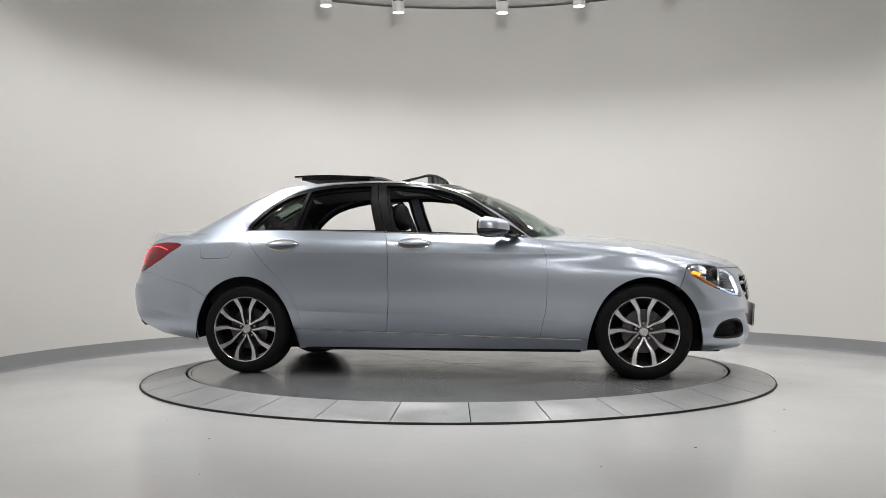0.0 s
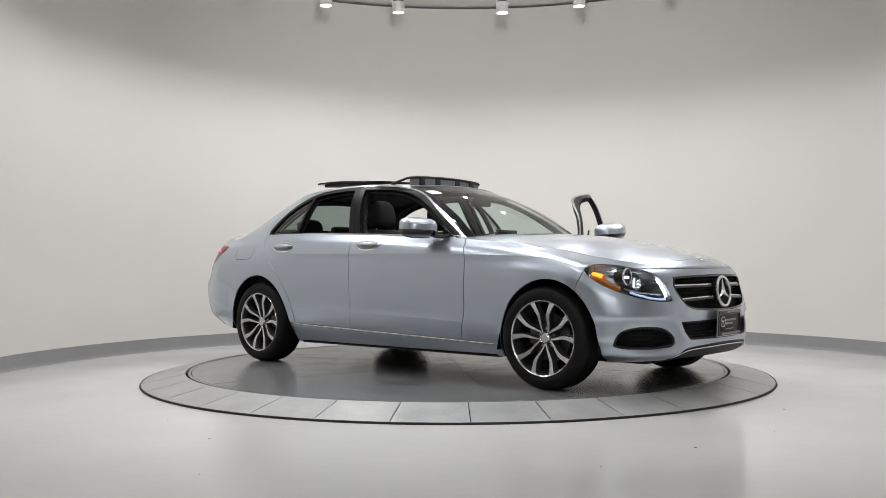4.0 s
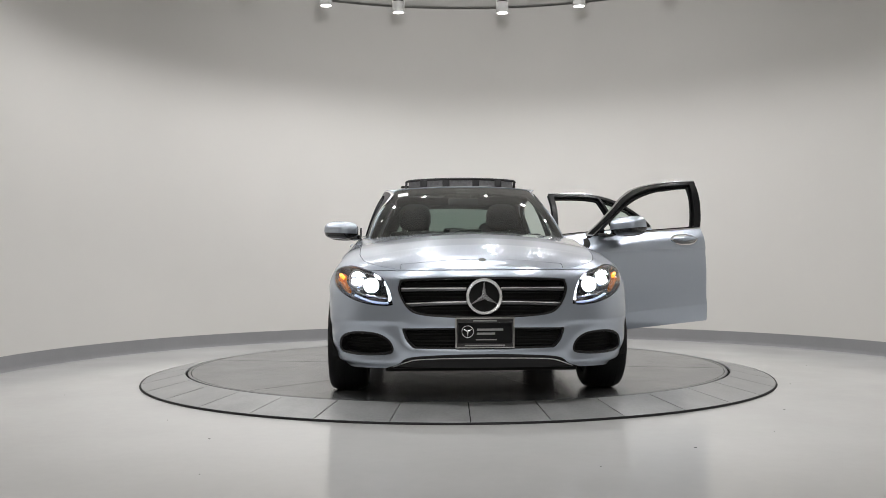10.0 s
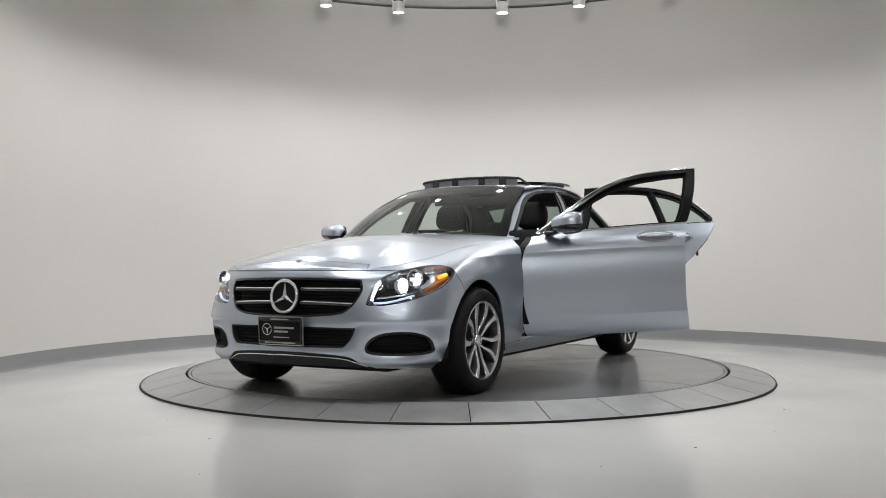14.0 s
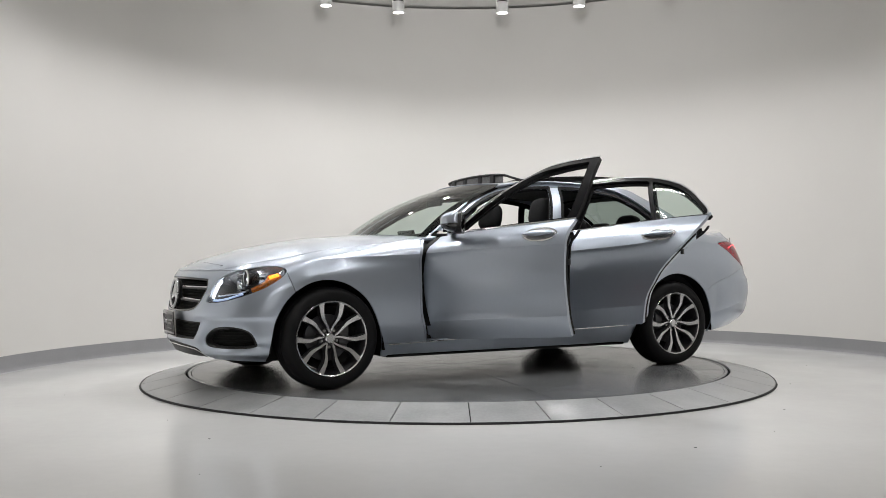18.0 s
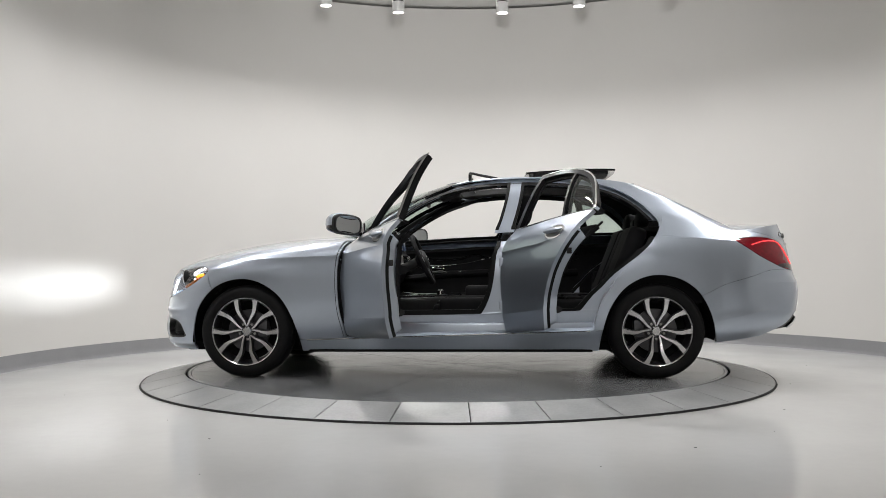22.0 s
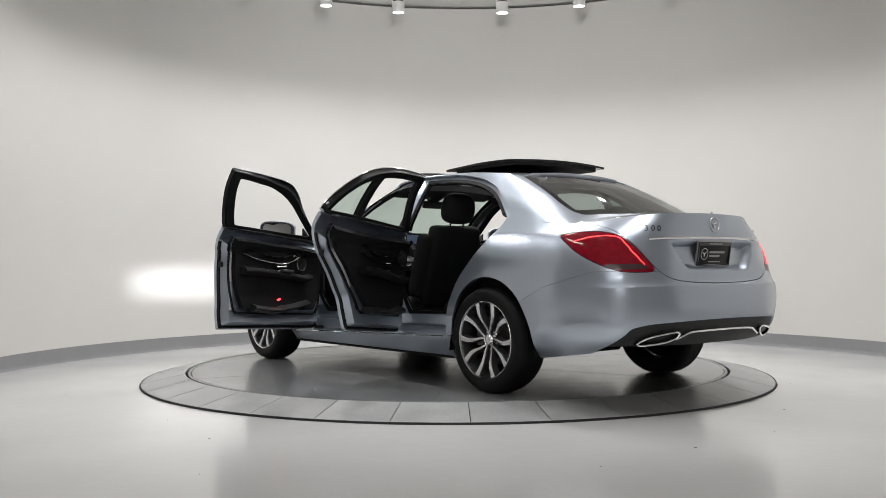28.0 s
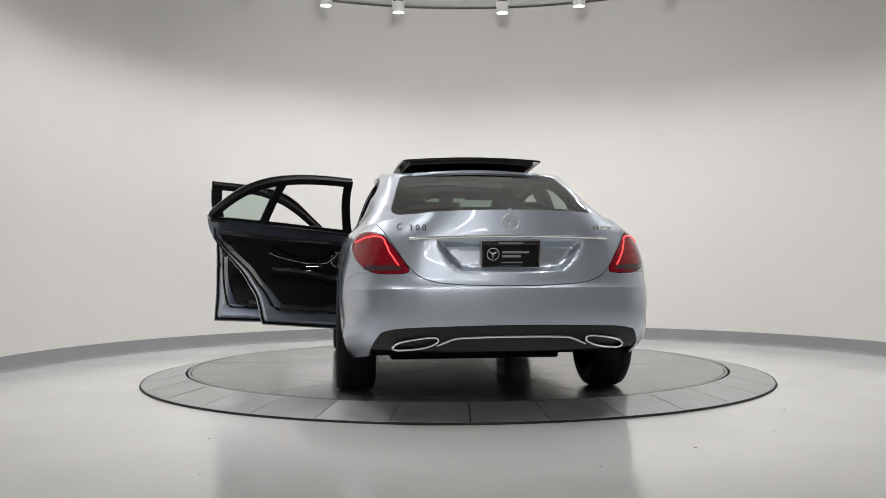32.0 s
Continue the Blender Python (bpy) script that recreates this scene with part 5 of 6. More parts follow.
def emblem(parent, c, rot, R, thick, name="emblem"):
    """A bright ring with three tapered points."""
    base = Matrix.Translation(c) @ rot
    bm = bmesh.new()
    pts = [base @ Vector((R * math.cos(2 * math.pi * k / 40), R * math.sin(2 * math.pi * k / 40), 0)) for k in range(40)]
    tube(bm, pts, thick, 8, closed=True)
    for k in range(3):
        a = math.pi + 2 * math.pi / 3 * k
        c_, s_ = math.cos(a), math.sin(a)
        vs = [base @ Vector(p) for p in ((R * .97 * c_, R * .97 * s_, 0), (-R * .16 * s_ * 1, R * .16 * c_ * 1, -thick * .6), (0, 0, thick * 1.4), (R * .16 * s_, -R * .16 * c_, -thick * .6))]
        a_, b_, t_, d_ = [bm.verts.new(q) for q in vs]
        bm.faces.new((a_, b_, t_))
        bm.faces.new((a_, t_, d_))
        bm.faces.new((a_, d_, b_))
    bmesh.ops.recalc_face_normals(bm, faces=bm.faces[:])
    return part(name, bm, M_BADGE, parent, "bright ringed emblem")


emblem(bumper, star, tilt, .092, .0095)
bm = bmesh.new()
lathe(bm, [(0, -.012), (.09, -.012), (.09, -.03)], 32, Matrix.Translation(star) @ tilt)
part("emblem_back", bm, M_DARK, bumper)
p = Vector((2.055, 0, .807))
bm = bmesh.new()
lathe(bm, [(0, .004), (.018, .003), (.021, .0)], 24, Matrix.Translation(p) @ pose(0, 0, 0, 0, 24, 0))
part("bonnet_badge", bm, M_CHROME, bonnet, "small round badge")
panel("lower_grille", M_DARK, bumper, cut(S_WALL.offset(-0.035), f_low + 0.01), both=True, depth=0.004)
panel("lower_grille_rim", M_PLAST, bumper, cut(S_WALL.offset(-0.003), f_low, -f_low + 0.008), both=True, depth=0.03)
for z in (.338, .358, .378, .398, .414):
    strip_on("lower_slat", M_DARK, bumper, "front", [(y, z) for y in np.linspace(-.43 + (.42 - z) * .5, .43 - (.42 - z) * .5, 21)], 0.0045, -0.022, "nose")
for mir in (False, True):
    panel("fog_recess", M_DARK, bumper, cut(S_WALL.offset(-0.045), f_fog + 0.012), mirror=mir, depth=0.004)
    panel("fog_rim", M_PLAST, bumper, cut(S_WALL.offset(-0.002), f_fog, -f_fog + 0.010), mirror=mir, depth=0.042)
    sg = -1 if mir else 1
    for z in (.295, .315, .335, .355, .375):
        strip_on("fog_slat", M_DARK, bumper, "front", [(y, z) for y in np.linspace(.525, .80, 12)], 0.003, -0.036, "nose", mirror=mir)
panel("front_lip", M_PLAST, bumper, cut(S_WALL.offset(-0.012), f_lip + 0.006), both=True, depth=0.01)
lip = smooth_line([(-.60, .196), (-.52, .200), (-.44, .232), (-.37, .252), (-.2, .260), (0, .262), (.2, .260), (.37, .252), (.44, .232), (.52, .200), (.60, .196)], 6, False)
strip_on("lip_trim", M_CHROME, bumper, "front", lip[7:-7], 0.0036, -0.004, "nose", label="bright lower lip trim")


def dealer_plate(parent, c, rot, label):
    """A dark plate in a frame with unreadable lettering as bars."""
    base = Matrix.Translation(c) @ rot

    def slab(name, x0, x1, y0, y1, z0, z1, mt, bev=0.0):
        bm = bmesh.new()
        box(bm, x0, x1, y0, y1, z0, z1, bev)
        bmesh.ops.transform(bm, matrix=base, verts=bm.verts[:])
        return part(name, bm, mt, pl)
    bm = bmesh.new()
    box(bm, -.1625, .1625, -.0845, .0845, -.010, -.001, 0.003)
    bmesh.ops.transform(bm, matrix=base, verts=bm.verts[:])
    rim_bm = bm
    bm = bmesh.new()
    box(bm, -.156, .156, -.078, .078, -.008, .0, 0.003)
    bmesh.ops.transform(bm, matrix=base, verts=bm.verts[:])
    pl = part("number_plate", bm, M_SATIN, parent, label)
    part("plate_rim", rim_bm, M_STEEL, pl)
    for a in ((-.156, .156, .056, .078), (-.156, .156, -.078, -.056), (-.156, -.147, -.056, .056), (.147, .156, -.056, .056)):
        slab("plate_frame", *a, .0, .005, M_BLACK, 0.002)
    for a in ((-.065, .065, .064, .071), (-.11, .11, -.071, -.064)):
        slab("frame_lettering", *a, .0052, .0058, M_INK)
    for a in ((-.045, .10, .012, .024), (-.045, .055, -.010, .002), (-.05, .065, -.040, -.034)):
        slab("plate_lettering", *a, .0, .0012, M_INK)
    emblem(pl, base @ Vector((-.095, .008, .002)), rot @ pose(0, 0, 0, 0, 0, 90), .032, .0022, "plate_emblem")
    return pl


dealer_plate(bumper, (2.232, 0, .405), pose(0, 0, 0, 90, 0, 90) @ pose(0, 0, 0, 3, 0, 0), "black dealer plate with pale lettering")

# --- headlamps ---
for mir in (False, True):
    sg = -1 if mir else 1
    lens = panel("headlamp", M_LENS, car, C_HEADL := cut(S_WALL, f_head - g), mirror=mir, depth=0, label="clear headlamp with lit projector and amber marker")
    lens.visible_shadow = False
    panel("housing", M_BOWL, lens, cut(S_WALL.offset(-0.004), f_head - 0.001), mirror=mir, depth=0.205, front=False)

    def lamp_tube(name, pts, r, mt, d, flat=1.0, label=""):
        line = []
        for a, z in pts:
            p_, n_ = on_wall("nose", a, z, "nose")
            q_ = p_ - n_ * d
            line.append((q_.x, sg * q_.y, q_.z))
        bm = bmesh.new()
        tube(bm, line, r, 8, flat=flat)
        return part(name, bm, mt, lens, label)
    lamp_tube("running_light", smooth_line([(-1.102, .585), (-1.088, .62), (-1.066, .665), (-1.045, .695)], 6, False), 0.009, M_LED, 0.022, label="white running light")
    lamp_tube("running_light", smooth_line([(-1.095, .570), (-1.02, .574), (-.93, .594), (-.86, .615)], 6, False), 0.008, M_LEDBLUE, 0.022, 0.8, label="bluish running light")
    lamp_tube("amber_marker", smooth_line([(-.645, .735), (-.675, .724), (-.70, .715)], 5, False), 0.011, M_AMBER, 0.022, label="lit amber side marker")
    amber = smooth_line([(-.622, .725), (-.665, .748), (-.715, .735), (-.725, .695), (-.80, .645), (-.79, .627), (-.70, .664), (-.64, .70)], 6)
    panel("amber_lens", M_AMBERD, lens, cut(S_WALL.offset(-0.028), np.where(on_nose, inside(w, "nose", amber), -1)), mirror=mir, depth=0.004)
    lamp_tube("amber_reflector", smooth_line([(-.655, .705), (-.72, .675), (-.80, .640)], 5, False), 0.010, M_AMBERD, 0.02)
    lamp_tube("lamp_trim", smooth_line([(-.74, .757), (-.85, .755), (-.97, .737), (-1.05, .705), (-1.085, .640), (-1.09, .61)], 6, False), 0.0045, M_CHROME, 0.03)
    lamp_tube("lamp_trim", smooth_line([(-.83, .645), (-.90, .625), (-.99, .612), (-1.075, .602)], 6, False), 0.006, M_ALLOY, 0.04)
    lamp_tube("lamp_shelf", smooth_line([(-.80, .604), (-.92, .580), (-1.06, .570)], 6, False), 0.014, M_SATIN, 0.05, 0.5)
    # projector: a lit slot deep in a bright barrel
    py, pz = sg * .712, .702
    pj = Matrix.Translation((1.915, py, pz)) @ pose(0, 0, 0, 0, 90, 0)
    bm = bmesh.new()
    lathe(bm, [(.038, -.075), (.042, -.07), (.046, -.01), (.052, .0), (.047, .003), (.043, .0), (.041, -.06)], 32, pj)
    part("projector", bm, M_SATIN, lens, "dark projector barrel")
    bm = bmesh.new()
    lathe(bm, [(.043, .001), (.047, .006), (.053, .003), (.054, -.004)], 32, pj)
    part("projector_bezel", bm, M_CHROME, lens, "chrome projector bezel")
    bm = bmesh.new()
    for s_ in (1, -1):
        arc_ = [(.039 * math.cos(q_), s_ * .039 * math.sin(q_)) for q_ in np.linspace(.27, math.pi - .27, 15)]
        vs_ = [bm.verts.new((1.851, py + y_, pz + z_)) for y_, z_ in arc_]
        bm.faces.new(vs_ if s_ > 0 else vs_[::-1])
    part("projector_ring", bm, M_PROJ, lens, "glowing lens of the low beam")
    bm = bmesh.new()
    for y0, y1, z0, z1 in ((-.033, .033, .007, .0085), (-.033, .033, -.0085, -.007), (-.0345, -.033, -.0085, .0085), (.033, .0345, -.0085, .0085)):
        box(bm, 1.811, 1.905, py + y0, py + y1, pz + z0, pz + z1)
    box(bm, 1.807, 1.813, py - .0345, py + .0345, pz - .0085, pz + .0085)
    bmesh.ops.transform(bm, matrix=pose(1.820, py, pz) @ pose(0, 0, 0, 0, 3, 0) @ pose(-1.820, -py, -pz), verts=bm.verts[:])
    part("shutter", bm, M_DARK, lens)
    bm = bmesh.new()
    bm.faces.new([bm.verts.new(q) for q in ((1.821, py - .0155, pz - .0065), (1.821, py + .0155, pz - .0065), (1.821, py + .0155, pz + .0065), (1.821, py - .0155, pz + .0065))])
    part("lamp_filament", bm, M_BEAM, lens)
    bm = bmesh.new()
    lathe(bm, [(0, -.035), (.03, -.03), (.040, -.008), (.046, .0), (.048, -.005)], 32, Matrix.Translation((1.935, sg * .635, .662)) @ pose(0, 0, 0, 0, 90, 0))
    part("high_beam_bowl", bm, M_CHROME, lens, "chrome high-beam bowl")
    bm = bmesh.new()
    lathe(bm, [(.001, -.026), (.012, -.027), (.024, -.0285)], 24, Matrix.Translation((1.935, sg * .635, .662)) @ pose(0, 0, 0, 0, 90, 0))
    part("high_beam_lens", bm, M_PROJ, lens, "glowing lens of the high beam")

# --- tail ---
strip_on("boot_trim", M_CHROME, lid, "front", [(y, .928 - .01 * (y / .5) ** 2) for y in np.linspace(-.535, .535, 41)], 0.011, 0.003, "tail", flat=0.8, label="bright boot trim strip")
dealer_plate(lid, (-2.424, 0, .826), pose(0, 0, 0, 90, 0, -90) @ pose(0, 0, 0, 9, 0, 0), "black dealer plate with pale lettering")
for y in (-.13, .13):
    bm = bmesh.new()
    box(bm, -2.424, -2.410, y - .018, y + .018, .906, .911)
    part("plate_light", bm, M_PLATELED, lid, "small white plate lamp")
p, nrm = on_wall("front", 0, 1.003, "tail")
emblem(lid, p + nrm * .006, pose(0, 0, 0, 0, -84, 0), .043, .0042, "boot_emblem")


def lettering(txt, y, z, size, parent):
    cu = bpy.data.curves.new("badge", "FONT")
    cu.body, cu.size, cu.extrude, cu.align_x = txt, size, 0.002, "CENTER"
    cu.space_character = 1.15
    tmp = new("badge", cu)
    dg = bpy.context.evaluated_depsgraph_get()
    me = bpy.data.meshes.new_from_object(tmp.evaluated_get(dg))
    bpy.data.objects.remove(tmp)
    p_, n_ = on_wall("front", abs(y), z, "tail")
    if y < 0:
        p_.y, n_.y = -p_.y, -n_.y
    yaw = math.degrees(math.atan2(n_.y, n_.x))
    me.transform(Matrix.Translation(p_ + n_ * (.008 if abs(y) < .55 else .016)) @ pose(0, 0, 0, 0, 0, yaw + 90) @ pose(0, 0, 0, 84, 0, 0) @ pose(0, -size * .35, 0))
    ob = mesh_me("badge", me, M_ALLOYD, parent, "chrome model badge", smooth=False)
    return ob


for ch, y in (("C", .572), ("3", .522), ("0", .488), ("0", .454)):
    lettering(ch, y, .975, .047, lid)
for k in range(6):
    y = -.575 + k * .0215
    p, nrm = on_wall("front", abs(y), .972, "tail")
    bm = bmesh.new()
    yaw = math.degrees(math.atan2(-nrm.y, nrm.x))
    box(bm, -.008, .008, -.0025, .0025, -.014, .014, 0.001, 1)
    bmesh.ops.transform(bm, matrix=pose(p.x - .002, -p.y, p.z, 0, 0, yaw + 90), verts=bm.verts[:])
    part("badge_bar", bm, M_CHROME, lid)
C_TAILO = cut(S_WALL, f_tail - g)
for mir in (False, True):
    sg = -1 if mir else 1
    lens = panel("tail_lamp", M_RED, car, C_TAILO, mirror=mir, depth=0.02, label="red wrap-round tail lamp, lit")
    inner = smooth_line([(-.90, .905), (-1.0, .930), (-1.08, .934), (-1.135, .926), (-1.17, .895), (-1.215, .84), (-1.275, .775)], 6, False)
    line = []
    for a, z in inner:
        p_, n_ = on_wall("tail", a, z, "tail")
        q_ = p_ + n_ * .0015
        line.append((q_.x, sg * q_.y, q_.z))
    bm = bmesh.new()
    tube(bm, line, 0.0034, 8)
    part("light_guide", bm, M_REDGLOW, lens, "lit red light guide")
    panel("reverse_lens", M_LENSR, lens, cut(S_WALL.offset(0.0015), np.where(on_tail, inside(w, "tail", smooth_line([(-1.05, .772), (-1.14, .778), (-1.26, .776), (-1.295, .757), (-1.20, .748), (-1.08, .752)], 6)), -1)), mirror=mir, depth=0.003, label="pale reversing lens")
# valance and exhausts
panel("valance", M_PLAST, rear_bumper, cut(S_WALL.offset(-0.010), f_diff + 0.006, Z - 0.318), both=True, depth=0.01, label="black lower rear valance")
EX = [(.622, .349), (.575, .380), (.44, .401), (.395, .396), (.40, .373), (.46, .346), (.575, .329), (.615, .334)]
for sg in (1, -1):
    ex = smooth_line(EX, 6)
    line = []
    for y, z in ex:
        p_, n_ = on_wall("front", y, z, "tail")
        line.append((p_.x - .010, sg * p_.y, p_.z))
    line = [tuple(p_) for p_ in ease(line, True)]
    bm = bmesh.new()
    tube(bm, line, 0.006, 8, closed=True)
    tip = part("exhaust_tip", bm, M_CHROME, rear_bumper, "chrome exhaust surround")
    bm = bmesh.new()
    a = [bm.verts.new(q) for q in line]
    b_ = [bm.verts.new((x + .09, y, z)) for x, y, z in line]
    for i in range(len(a)):
        bm.faces.new((a[i], a[(i + 1) % len(a)], b_[(i + 1) % len(a)], b_[i]))
    bm.faces.new(b_)
    part("exhaust_bore", bm, M_DARK, tip)
strip_on("valance_trim", M_CHROME, rear_bumper, "front", smooth_line([(-.40, .358), (-.33, .385), (-.27, .398), (0, .402), (.27, .398), (.33, .385), (.40, .358)], 6, False), 0.007, 0.0, "tail", label="bright strip between the exhausts")


# --- cabin ---
def cushion(name, parent, bx, bev, mt=None, rot=None, label="", puff=0.0):
    """A padded block: bevelled, with a soft swell."""
    bm = bmesh.new()
    x0, x1, y0, y1, z0, z1 = bx
    box(bm, -(x1 - x0) / 2, (x1 - x0) / 2, -(y1 - y0) / 2, (y1 - y0) / 2, -(z1 - z0) / 2, (z1 - z0) / 2, bev, 4)
    m = pose((x0 + x1) / 2, (y0 + y1) / 2, (z0 + z1) / 2) @ (rot or Matrix())
    bmesh.ops.transform(bm, matrix=m, verts=bm.verts[:])
    return part(name, bm, mt or M_LEATHER, parent, label)


def headrest(name, parent, c, size, lean):
    """A rounded head cushion."""
    bm = bmesh.new()
    bmesh.ops.create_uvsphere(bm, u_segments=24, v_segments=14, radius=1)
    for q in bm.verts:
        q.co = Vector([math.copysign(abs(a) ** .62, a) * s_ for a, s_ in zip(q.co, size)])
        q.co.y *= 1 - .10 * max(0, q.co.z / size[2])
    bmesh.ops.transform(bm, matrix=pose(*c, 0, lean, 0), verts=bm.verts[:])
    return part(name, bm, M_LEATHER, parent)


def front_seat(y, x):
    base = cushion("front_seat", car, (x - .27, x + .25, y - .25, y + .25, .36, .50), .05, label="black leather front seat with tall headrest")
    for s in (-1, 1):
        cushion("seat_bolster", base, (x - .25, x + .20, y + s * .235 - .045, y + s * .235 + .045, .40, .545), .04)
        cushion("back_bolster", base, (x - .33, x - .20, y + s * .215 - .05, y + s * .215 + .05, .55, 1.00), .045, rot=pose(0, 0, 0, 0, -16, 0))
    cushion("backrest", base, (x - .37, x - .25, y - .215, y + .215, .47, 1.07), .055, rot=pose(0, 0, 0, 0, -16, 0))
    for k in range(4):
        cushion("seat_pad", base, (x - .17 + .1 * k, x - .075 + .1 * k, y - .185, y + .185, .49, .518), .012)
    for s in (-1, 1):
        bm = bmesh.new()
        tube(bm, [(x - .395, y + s * .06, 1.03), (x - .415, y + s * .06, 1.13)], .008, 8)
        part("headrest_post", bm, M_CHROME, base)
    headrest("headrest", base, (x - .42, y, 1.185), (.062, .137, .112), -10)
    cushion("seat_base", base, (x - .22, x + .2, y - .2, y + .2, .24, .37), .02, M_PLAST)
    return base


front_seat(.37, -.12)
front_seat(-.37, -.10)
bench = cushion("rear_seat", car, (-1.13, -.66, -.62, .62, .38, .53), .05, label="black leather rear bench seat")
for s in (-1, 1):
    cushion("bench_back", bench, (-1.32, -1.19, s * .36 - .24, s * .36 + .24, .50, 1.06), .05, rot=pose(0, 0, 0, 0, -22, 0))
    for k in range(3):
        cushion("bench_pad", bench, (-1.08 + .13 * k, -.96 + .13 * k, s * .35 - .2, s * .35 + .2, .52, .545), .012)
    headrest("rear_headrest", bench, (-1.405, s * .36, 1.11), (.05, .13, .072), -14)
cushion("bench_back", bench, (-1.31, -1.19, -.13, .13, .50, 1.04), .04, rot=pose(0, 0, 0, 0, -22, 0))
cushion("rear_headrest", bench, (-1.44, -1.37, -.10, .10, 1.045, 1.13), .035, rot=pose(0, 0, 0, 0, -14, 0))
bm = bmesh.new()
box(bm, -1.93, -1.36, -.56, .56, 1.015, 1.045, 0.012)
part("parcel_shelf", bm, M_CARPET, car, "black parcel shelf")
bm = bmesh.new()
box(bm, -1.30, .95, -.60, .60, .235, .272, 0.01)
part("carpet", bm, M_CARPET, car, "black floor carpet")
bm = bmesh.new()
box(bm, -1.25, .70, -.14, .14, .25, .42, 0.03)
tun = part("centre_console", bm, M_LEATHER, car, "black centre console")
cushion("armrest", tun, (-.42, -.08, -.10, .10, .50, .62), .035)
cushion("console_side", tun, (-.45, .55, -.13, .13, .40, .53), .03, M_PLAST)
cushion("console_top", tun, (-.05, .52, -.10, .10, .525, .545), .008, M_BLACK)
bm = bmesh.new()
lathe(bm, [(0, .045), (.02, .045), (.028, .035), (.03, 0)], 24, pose(.12, 0, .545))
part("console_knob", bm, M_CHROME, tun)
for mir in (-1, 1):
    bm = bmesh.new()
    tube(bm, [(-.04, mir * .108, .548), (.3, mir * .11, .55), (.52, mir * .11, .575)], .005, 6)
    part("console_trim", bm, M_CHROME, tun)
# dashboard
bm = bmesh.new()
prof = [(.86, .60), (.60, .56), (.50, .62), (.46, .72), (.44, .80), (.45, .88), (.52, .945), (.62, .962), (.78, .955), (.86, .93)]
prism(bm, prof, 1.36, Matrix.Translation((0, .68, 0)) @ pose(0, 0, 0, 90, 0, 0))
bmesh.ops.bevel(bm, geom=[e_ for e_ in bm.edges if abs(e_.verts[0].co.y - e_.verts[1].co.y) > 1], offset=.018, segments=2, affect="EDGES")
dash = part("dashboard", bm, M_LEATHER, car, "black dashboard with lit instruments")
bm = bmesh.new()
prism(bm, [(.435, .735), (.432, .80), (.438, .855), (.455, .855), (.455, .735)], 1.38, Matrix.Translation((0, .69, 0)) @ pose(0, 0, 0, 90, 0, 0))
part("dash_trim", bm, M_BLACK, dash)
M_SCREEN = mat("lit_screen", (0.02, 0.03, 0.05), 0.2, emit=0.07, ecol=(0.45, 0.62, 1.0))
cushion("instrument_hood", dash, (.37, .62, .19, .55, .88, 1.005), .03, M_LEATHER)
for y in (.29, .45):
    bm = bmesh.new()
    lathe(bm, [(0, 0), (.042, 0), (.046, -.01), (.048, .0)], 28, pose(.368, y, .935) @ pose(0, 0, 0, 0, -80, 0))
    part("gauge", bm, M_SCREEN, dash, "lit round gauge")
cushion("centre_screen", dash, (.44, .47, -.12, .12, .90, 1.045), .008, M_BLACK, pose(0, 0, 0, 0, 8, 0))
bm = bmesh.new()
box(bm, .4375, .4385, -.105, .105, .915, 1.03)
part("screen_face", bm, M_SCREEN, dash)
for y in (-.10, 0, .10, .62, -.62):
    bm = bmesh.new()
    lathe(bm, [(.0, .004), (.018, .004), (.034, .0), (.040, .006), (.044, .0), (.044, -.02)], 28, pose(.432, y, .815) @ pose(0, 0, 0, 0, -90, 0))
    part("air_vent", bm, M_CHROME if abs(y) > .5 else M_STEEL, dash, "round metal-ringed air vent")
# steering wheel
sw = Matrix.Translation((.22, .37, .82)) @ pose(0, 0, 0, 0, -66, 0)
bm = bmesh.new()
pts = [sw @ Vector((.185 * math.cos(a), .185 * math.sin(a), 0)) for a in np.linspace(0, 2 * math.pi, 41)[:-1]]
tube(bm, pts, .017, 10, closed=True)
wheel_ = part("steering_wheel", bm, M_LEATHER, car, "black three-spoke steering wheel")
bm = bmesh.new()
lathe(bm, [(0, .035), (.05, .033), (.075, .018), (.08, 0), (.06, -.03), (.035, -.05), (.035, -.28)], 28, sw)
part("wheel_boss", bm, M_PLAST, wheel_)
for a in (90, -90, 180):
    bm = bmesh.new()
    box(bm, .06, .178, -.022, .022, -.008, .014, 0.006)
    bmesh.ops.transform(bm, matrix=sw @ pose(0, 0, 0, 0, 0, a), verts=bm.verts[:])
    part("wheel_spoke", bm, M_ALLOYD, wheel_)
bm = bmesh.new()
lathe(bm, [(.022, .036), (.025, .039), (.028, .036)], 24, sw)
part("boss_ring", bm, M_CHROME, wheel_)
# inner mirror, sensor box, sticker, sun visors
bm = bmesh.new()
box(bm, .20, .225, -.115, .115, 1.235, 1.295, 0.012)
im = part("inner_mirror", bm, M_PLAST, car, "black rear-view mirror")
cushion("sensor_box", im, (.10, .24, -.06, .06, 1.315, 1.352), .012, M_PLAST, pose(0, 0, 0, 0, 20, 0))
for y in (-.30, .30):
    cushion("sun_visor", car, (-.02, .13, y - .16, y + .16, 1.325, 1.342), .008, M_HEADLINE, pose(0, 0, 0, 0, 20, 0))
note = inside(v, "front", [(.425, 1.316), (.508, 1.312), (.500, 1.340), (.425, 1.346)])
panel("windscreen_sticker", M_WHITE, car, cut(S_HOUSE.offset(-0.0020), np.where(vx > -0.3, note, -1)), mirror=True, depth=0.0006, label="white stock sticker on the windscreen")
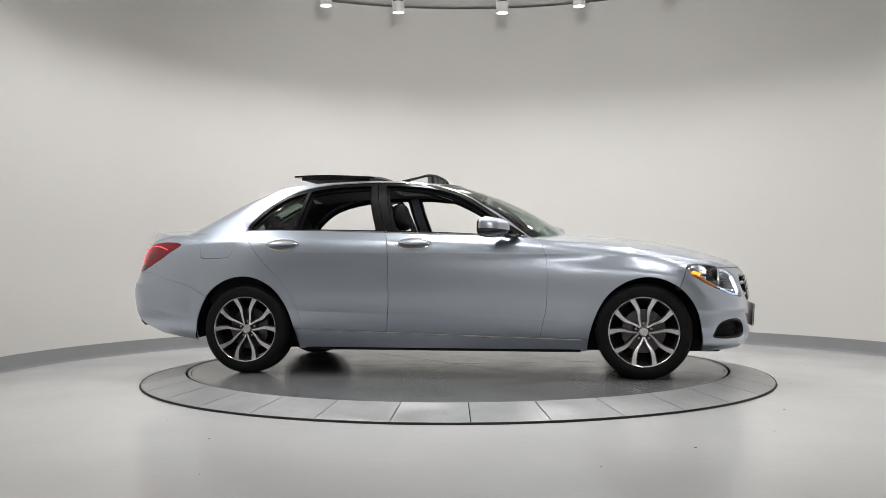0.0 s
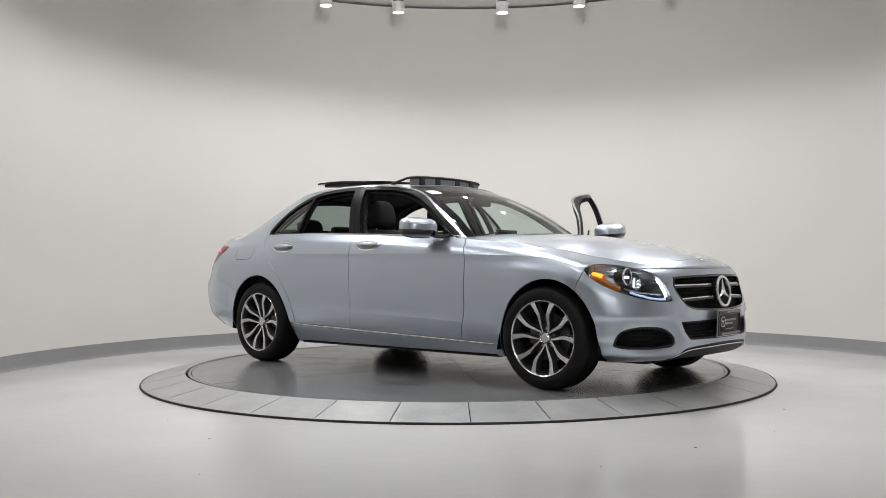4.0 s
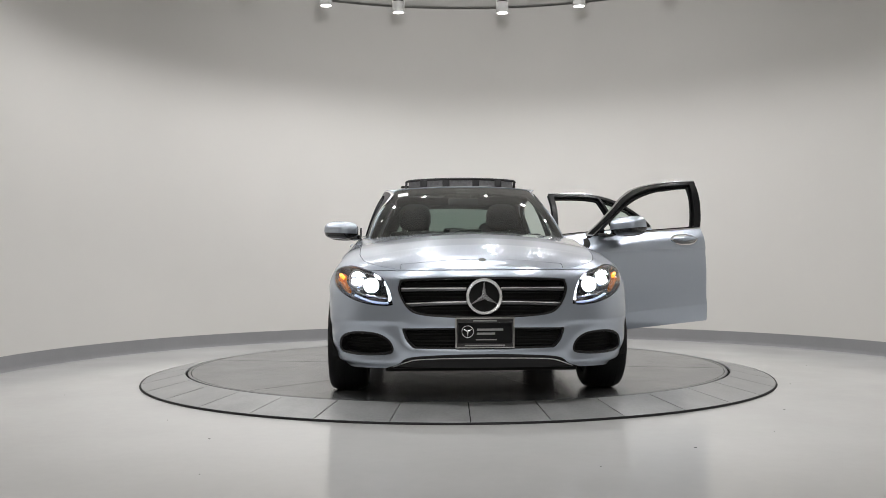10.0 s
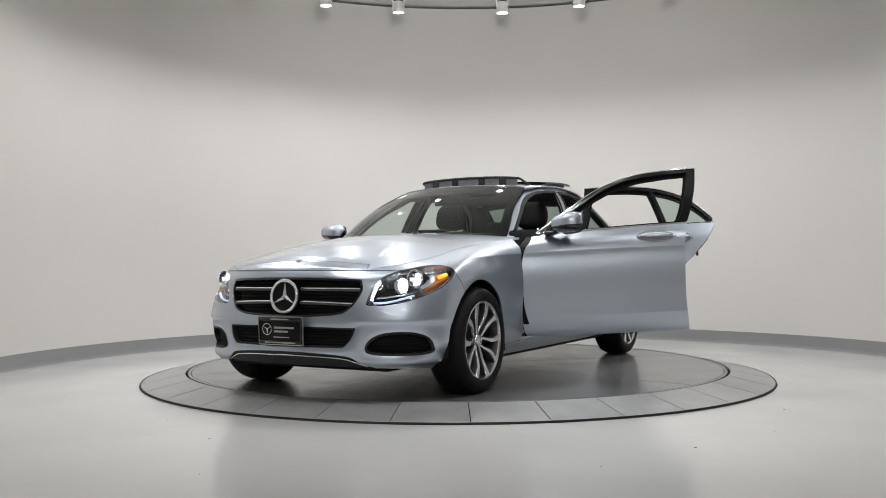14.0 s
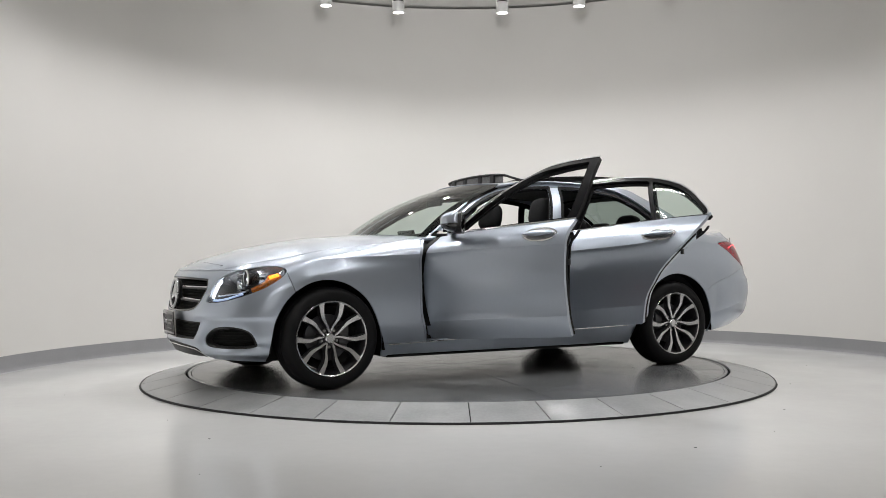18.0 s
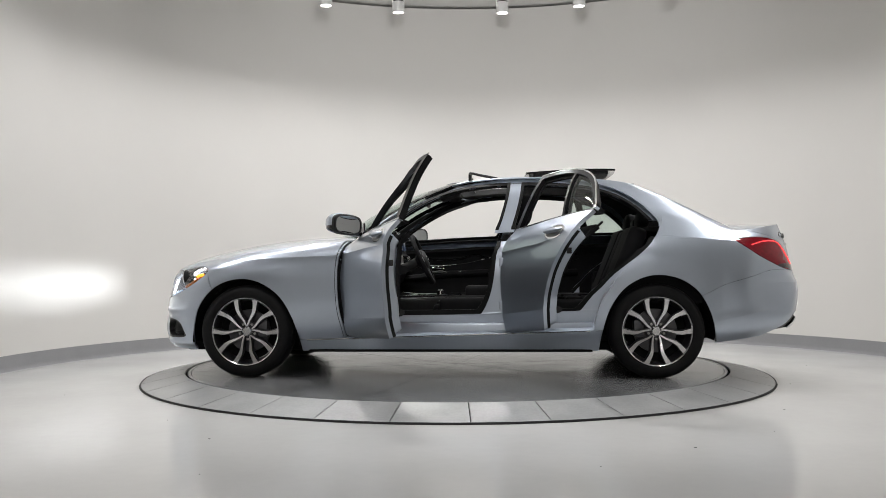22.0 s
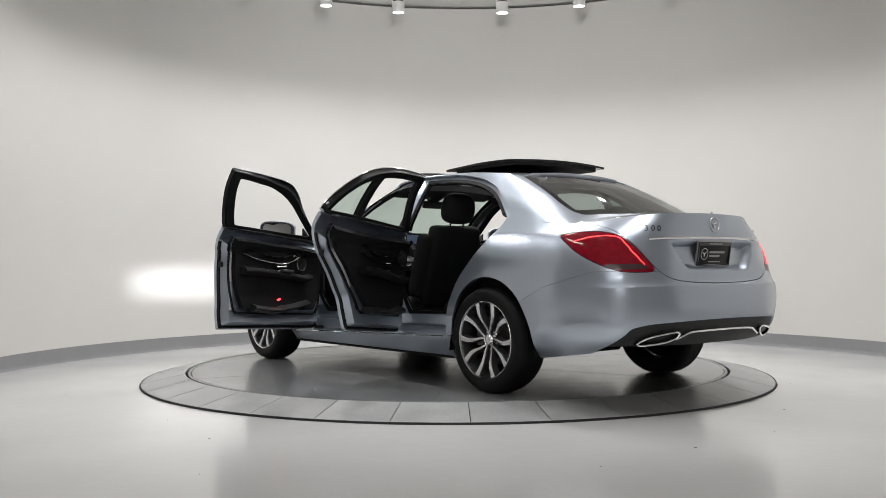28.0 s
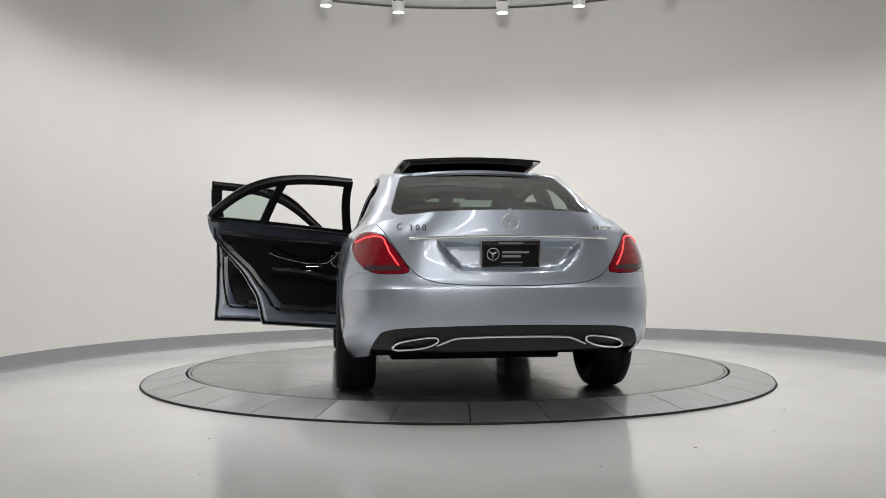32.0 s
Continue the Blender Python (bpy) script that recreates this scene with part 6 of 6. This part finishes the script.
for s in (1, -1):
    bm = bmesh.new()
    tube(bm, [(.86, s * .25, .992), (.90, s * .1, .985), (.93, -s * .1 - .15, .978)], .007, 6)
    part("wiper", bm, M_PLAST, car, "black wiper arm")
bm = bmesh.new()
box(bm, .70, .90, -.62, .62, .88, .925, 0.02)
part("cowl", bm, M_PLAST, car, "black cowl under the windscreen")
# rear wall of the cabin, footwell wall
bm = bmesh.new()
box(bm, .90, .95, -.70, .70, .24, .93)
part("bulkhead", bm, M_CARPET, car)
bm = bmesh.new()
box(bm, -1.60, -1.52, -.70, .70, .24, 1.02)
part("seat_bulkhead", bm, M_CARPET, car)
for s in (1, -1):
    bm = bmesh.new()
    box(bm, -1.60, -1.12, s * .56, s * .70, .28, .72, 0.03)
    part("wheelhouse_trim", bm, M_CARPET, car)
    panel("rear_side_trim", M_LEATHER, car, cut(S_WALL.offset(-0.115), -(X + 1.02), X + 1.75, Z - .5, -np.minimum(f_dr - 0.055, Z - 0.40)), depth=0.01, mirror=s < 0)
    panel("kick_panel", M_CARPET, car, cut(S_WALL.offset(-0.115), X - .66, 1.0 - X, Z - .3), depth=0.01, mirror=s < 0)

# --- battens under the ceiling ---
for i, (x0, y0, x1, y1) in enumerate(STRIPS):
    n_ = math.hypot(x1 - x0, y1 - y0)
    bt = empty("ceiling_batten", "long white ceiling batten light, lit", "light", "ceiling battens")
    bm = bmesh.new()
    box(bm, -n_ / 2 - .03, n_ / 2 + .03, -.075, .075, CEIL_Z - .075, CEIL_Z, 0.008)
    part("batten_body", bm, M_WHITE, bt)
    bt.matrix_basis = pose((x0 + x1) / 2, (y0 + y1) / 2, 0, 0, 0, math.degrees(math.atan2(y1 - y0, x1 - x0)))

# --- grit on the floor ---
bm = bmesh.new()
rng = random.Random(4)
for x, y in ((-1.95, -3.50), (-1.05, -3.52), (-1.22, -2.75), (2.35, -0.75), (1.60, -2.60), (-1.6, -2.2), (2.7, -1.6), (1.1, -3.0), (-2.6, -1.2), (-2.2, -2.9), (2.9, 0.4), (-2.9, 0.8), (0.6, -3.4), (1.9, -1.9)):
    r0 = rng.uniform(.003, .008)
    vs = [bm.verts.new((x + r0 * rng.uniform(.5, 1.4) * math.cos(k), y + r0 * rng.uniform(.5, 1.4) * math.sin(k), FLOOR_Z + .0006)) for k in (0, 1.2, 2.5, 3.8, 5.1)]
    top = bm.verts.new((x, y, FLOOR_Z + .003))
    for i in range(5):
        bm.faces.new((vs[i], vs[(i + 1) % 5], top))
tagged(mesh_ob("floor_grit", bm, M_DARK), "scattered dark specks of grit on the floor", "grit", kind="stuff")
# ---- what moves ----
CAR_TURN = [(0, -9.75), (2, -25.25), (4, -40.57), (6, -55.83), (8, -71.69), (10, -87.24), (12, -102.45), (14, -118.23), (16, -134.5), (18, -150.73),
            (20, -167.03), (22, -183.33), (24, -199.37), (26, -215.10), (28, -230.52), (30, -246.10), (32, -261.98)]


def motions():
    """The deck turns at an even pace and carries the car with it."""
    walk(car, [(t, pose(0, 0, 0, 0, 0, a) @ pose(0.003, 0.049, 0)) for t, a in CAR_TURN])
    walk(disc, [(t, pose(0, 0, 0, 0, 0, a)) for t, a in CAR_TURN])


motions()
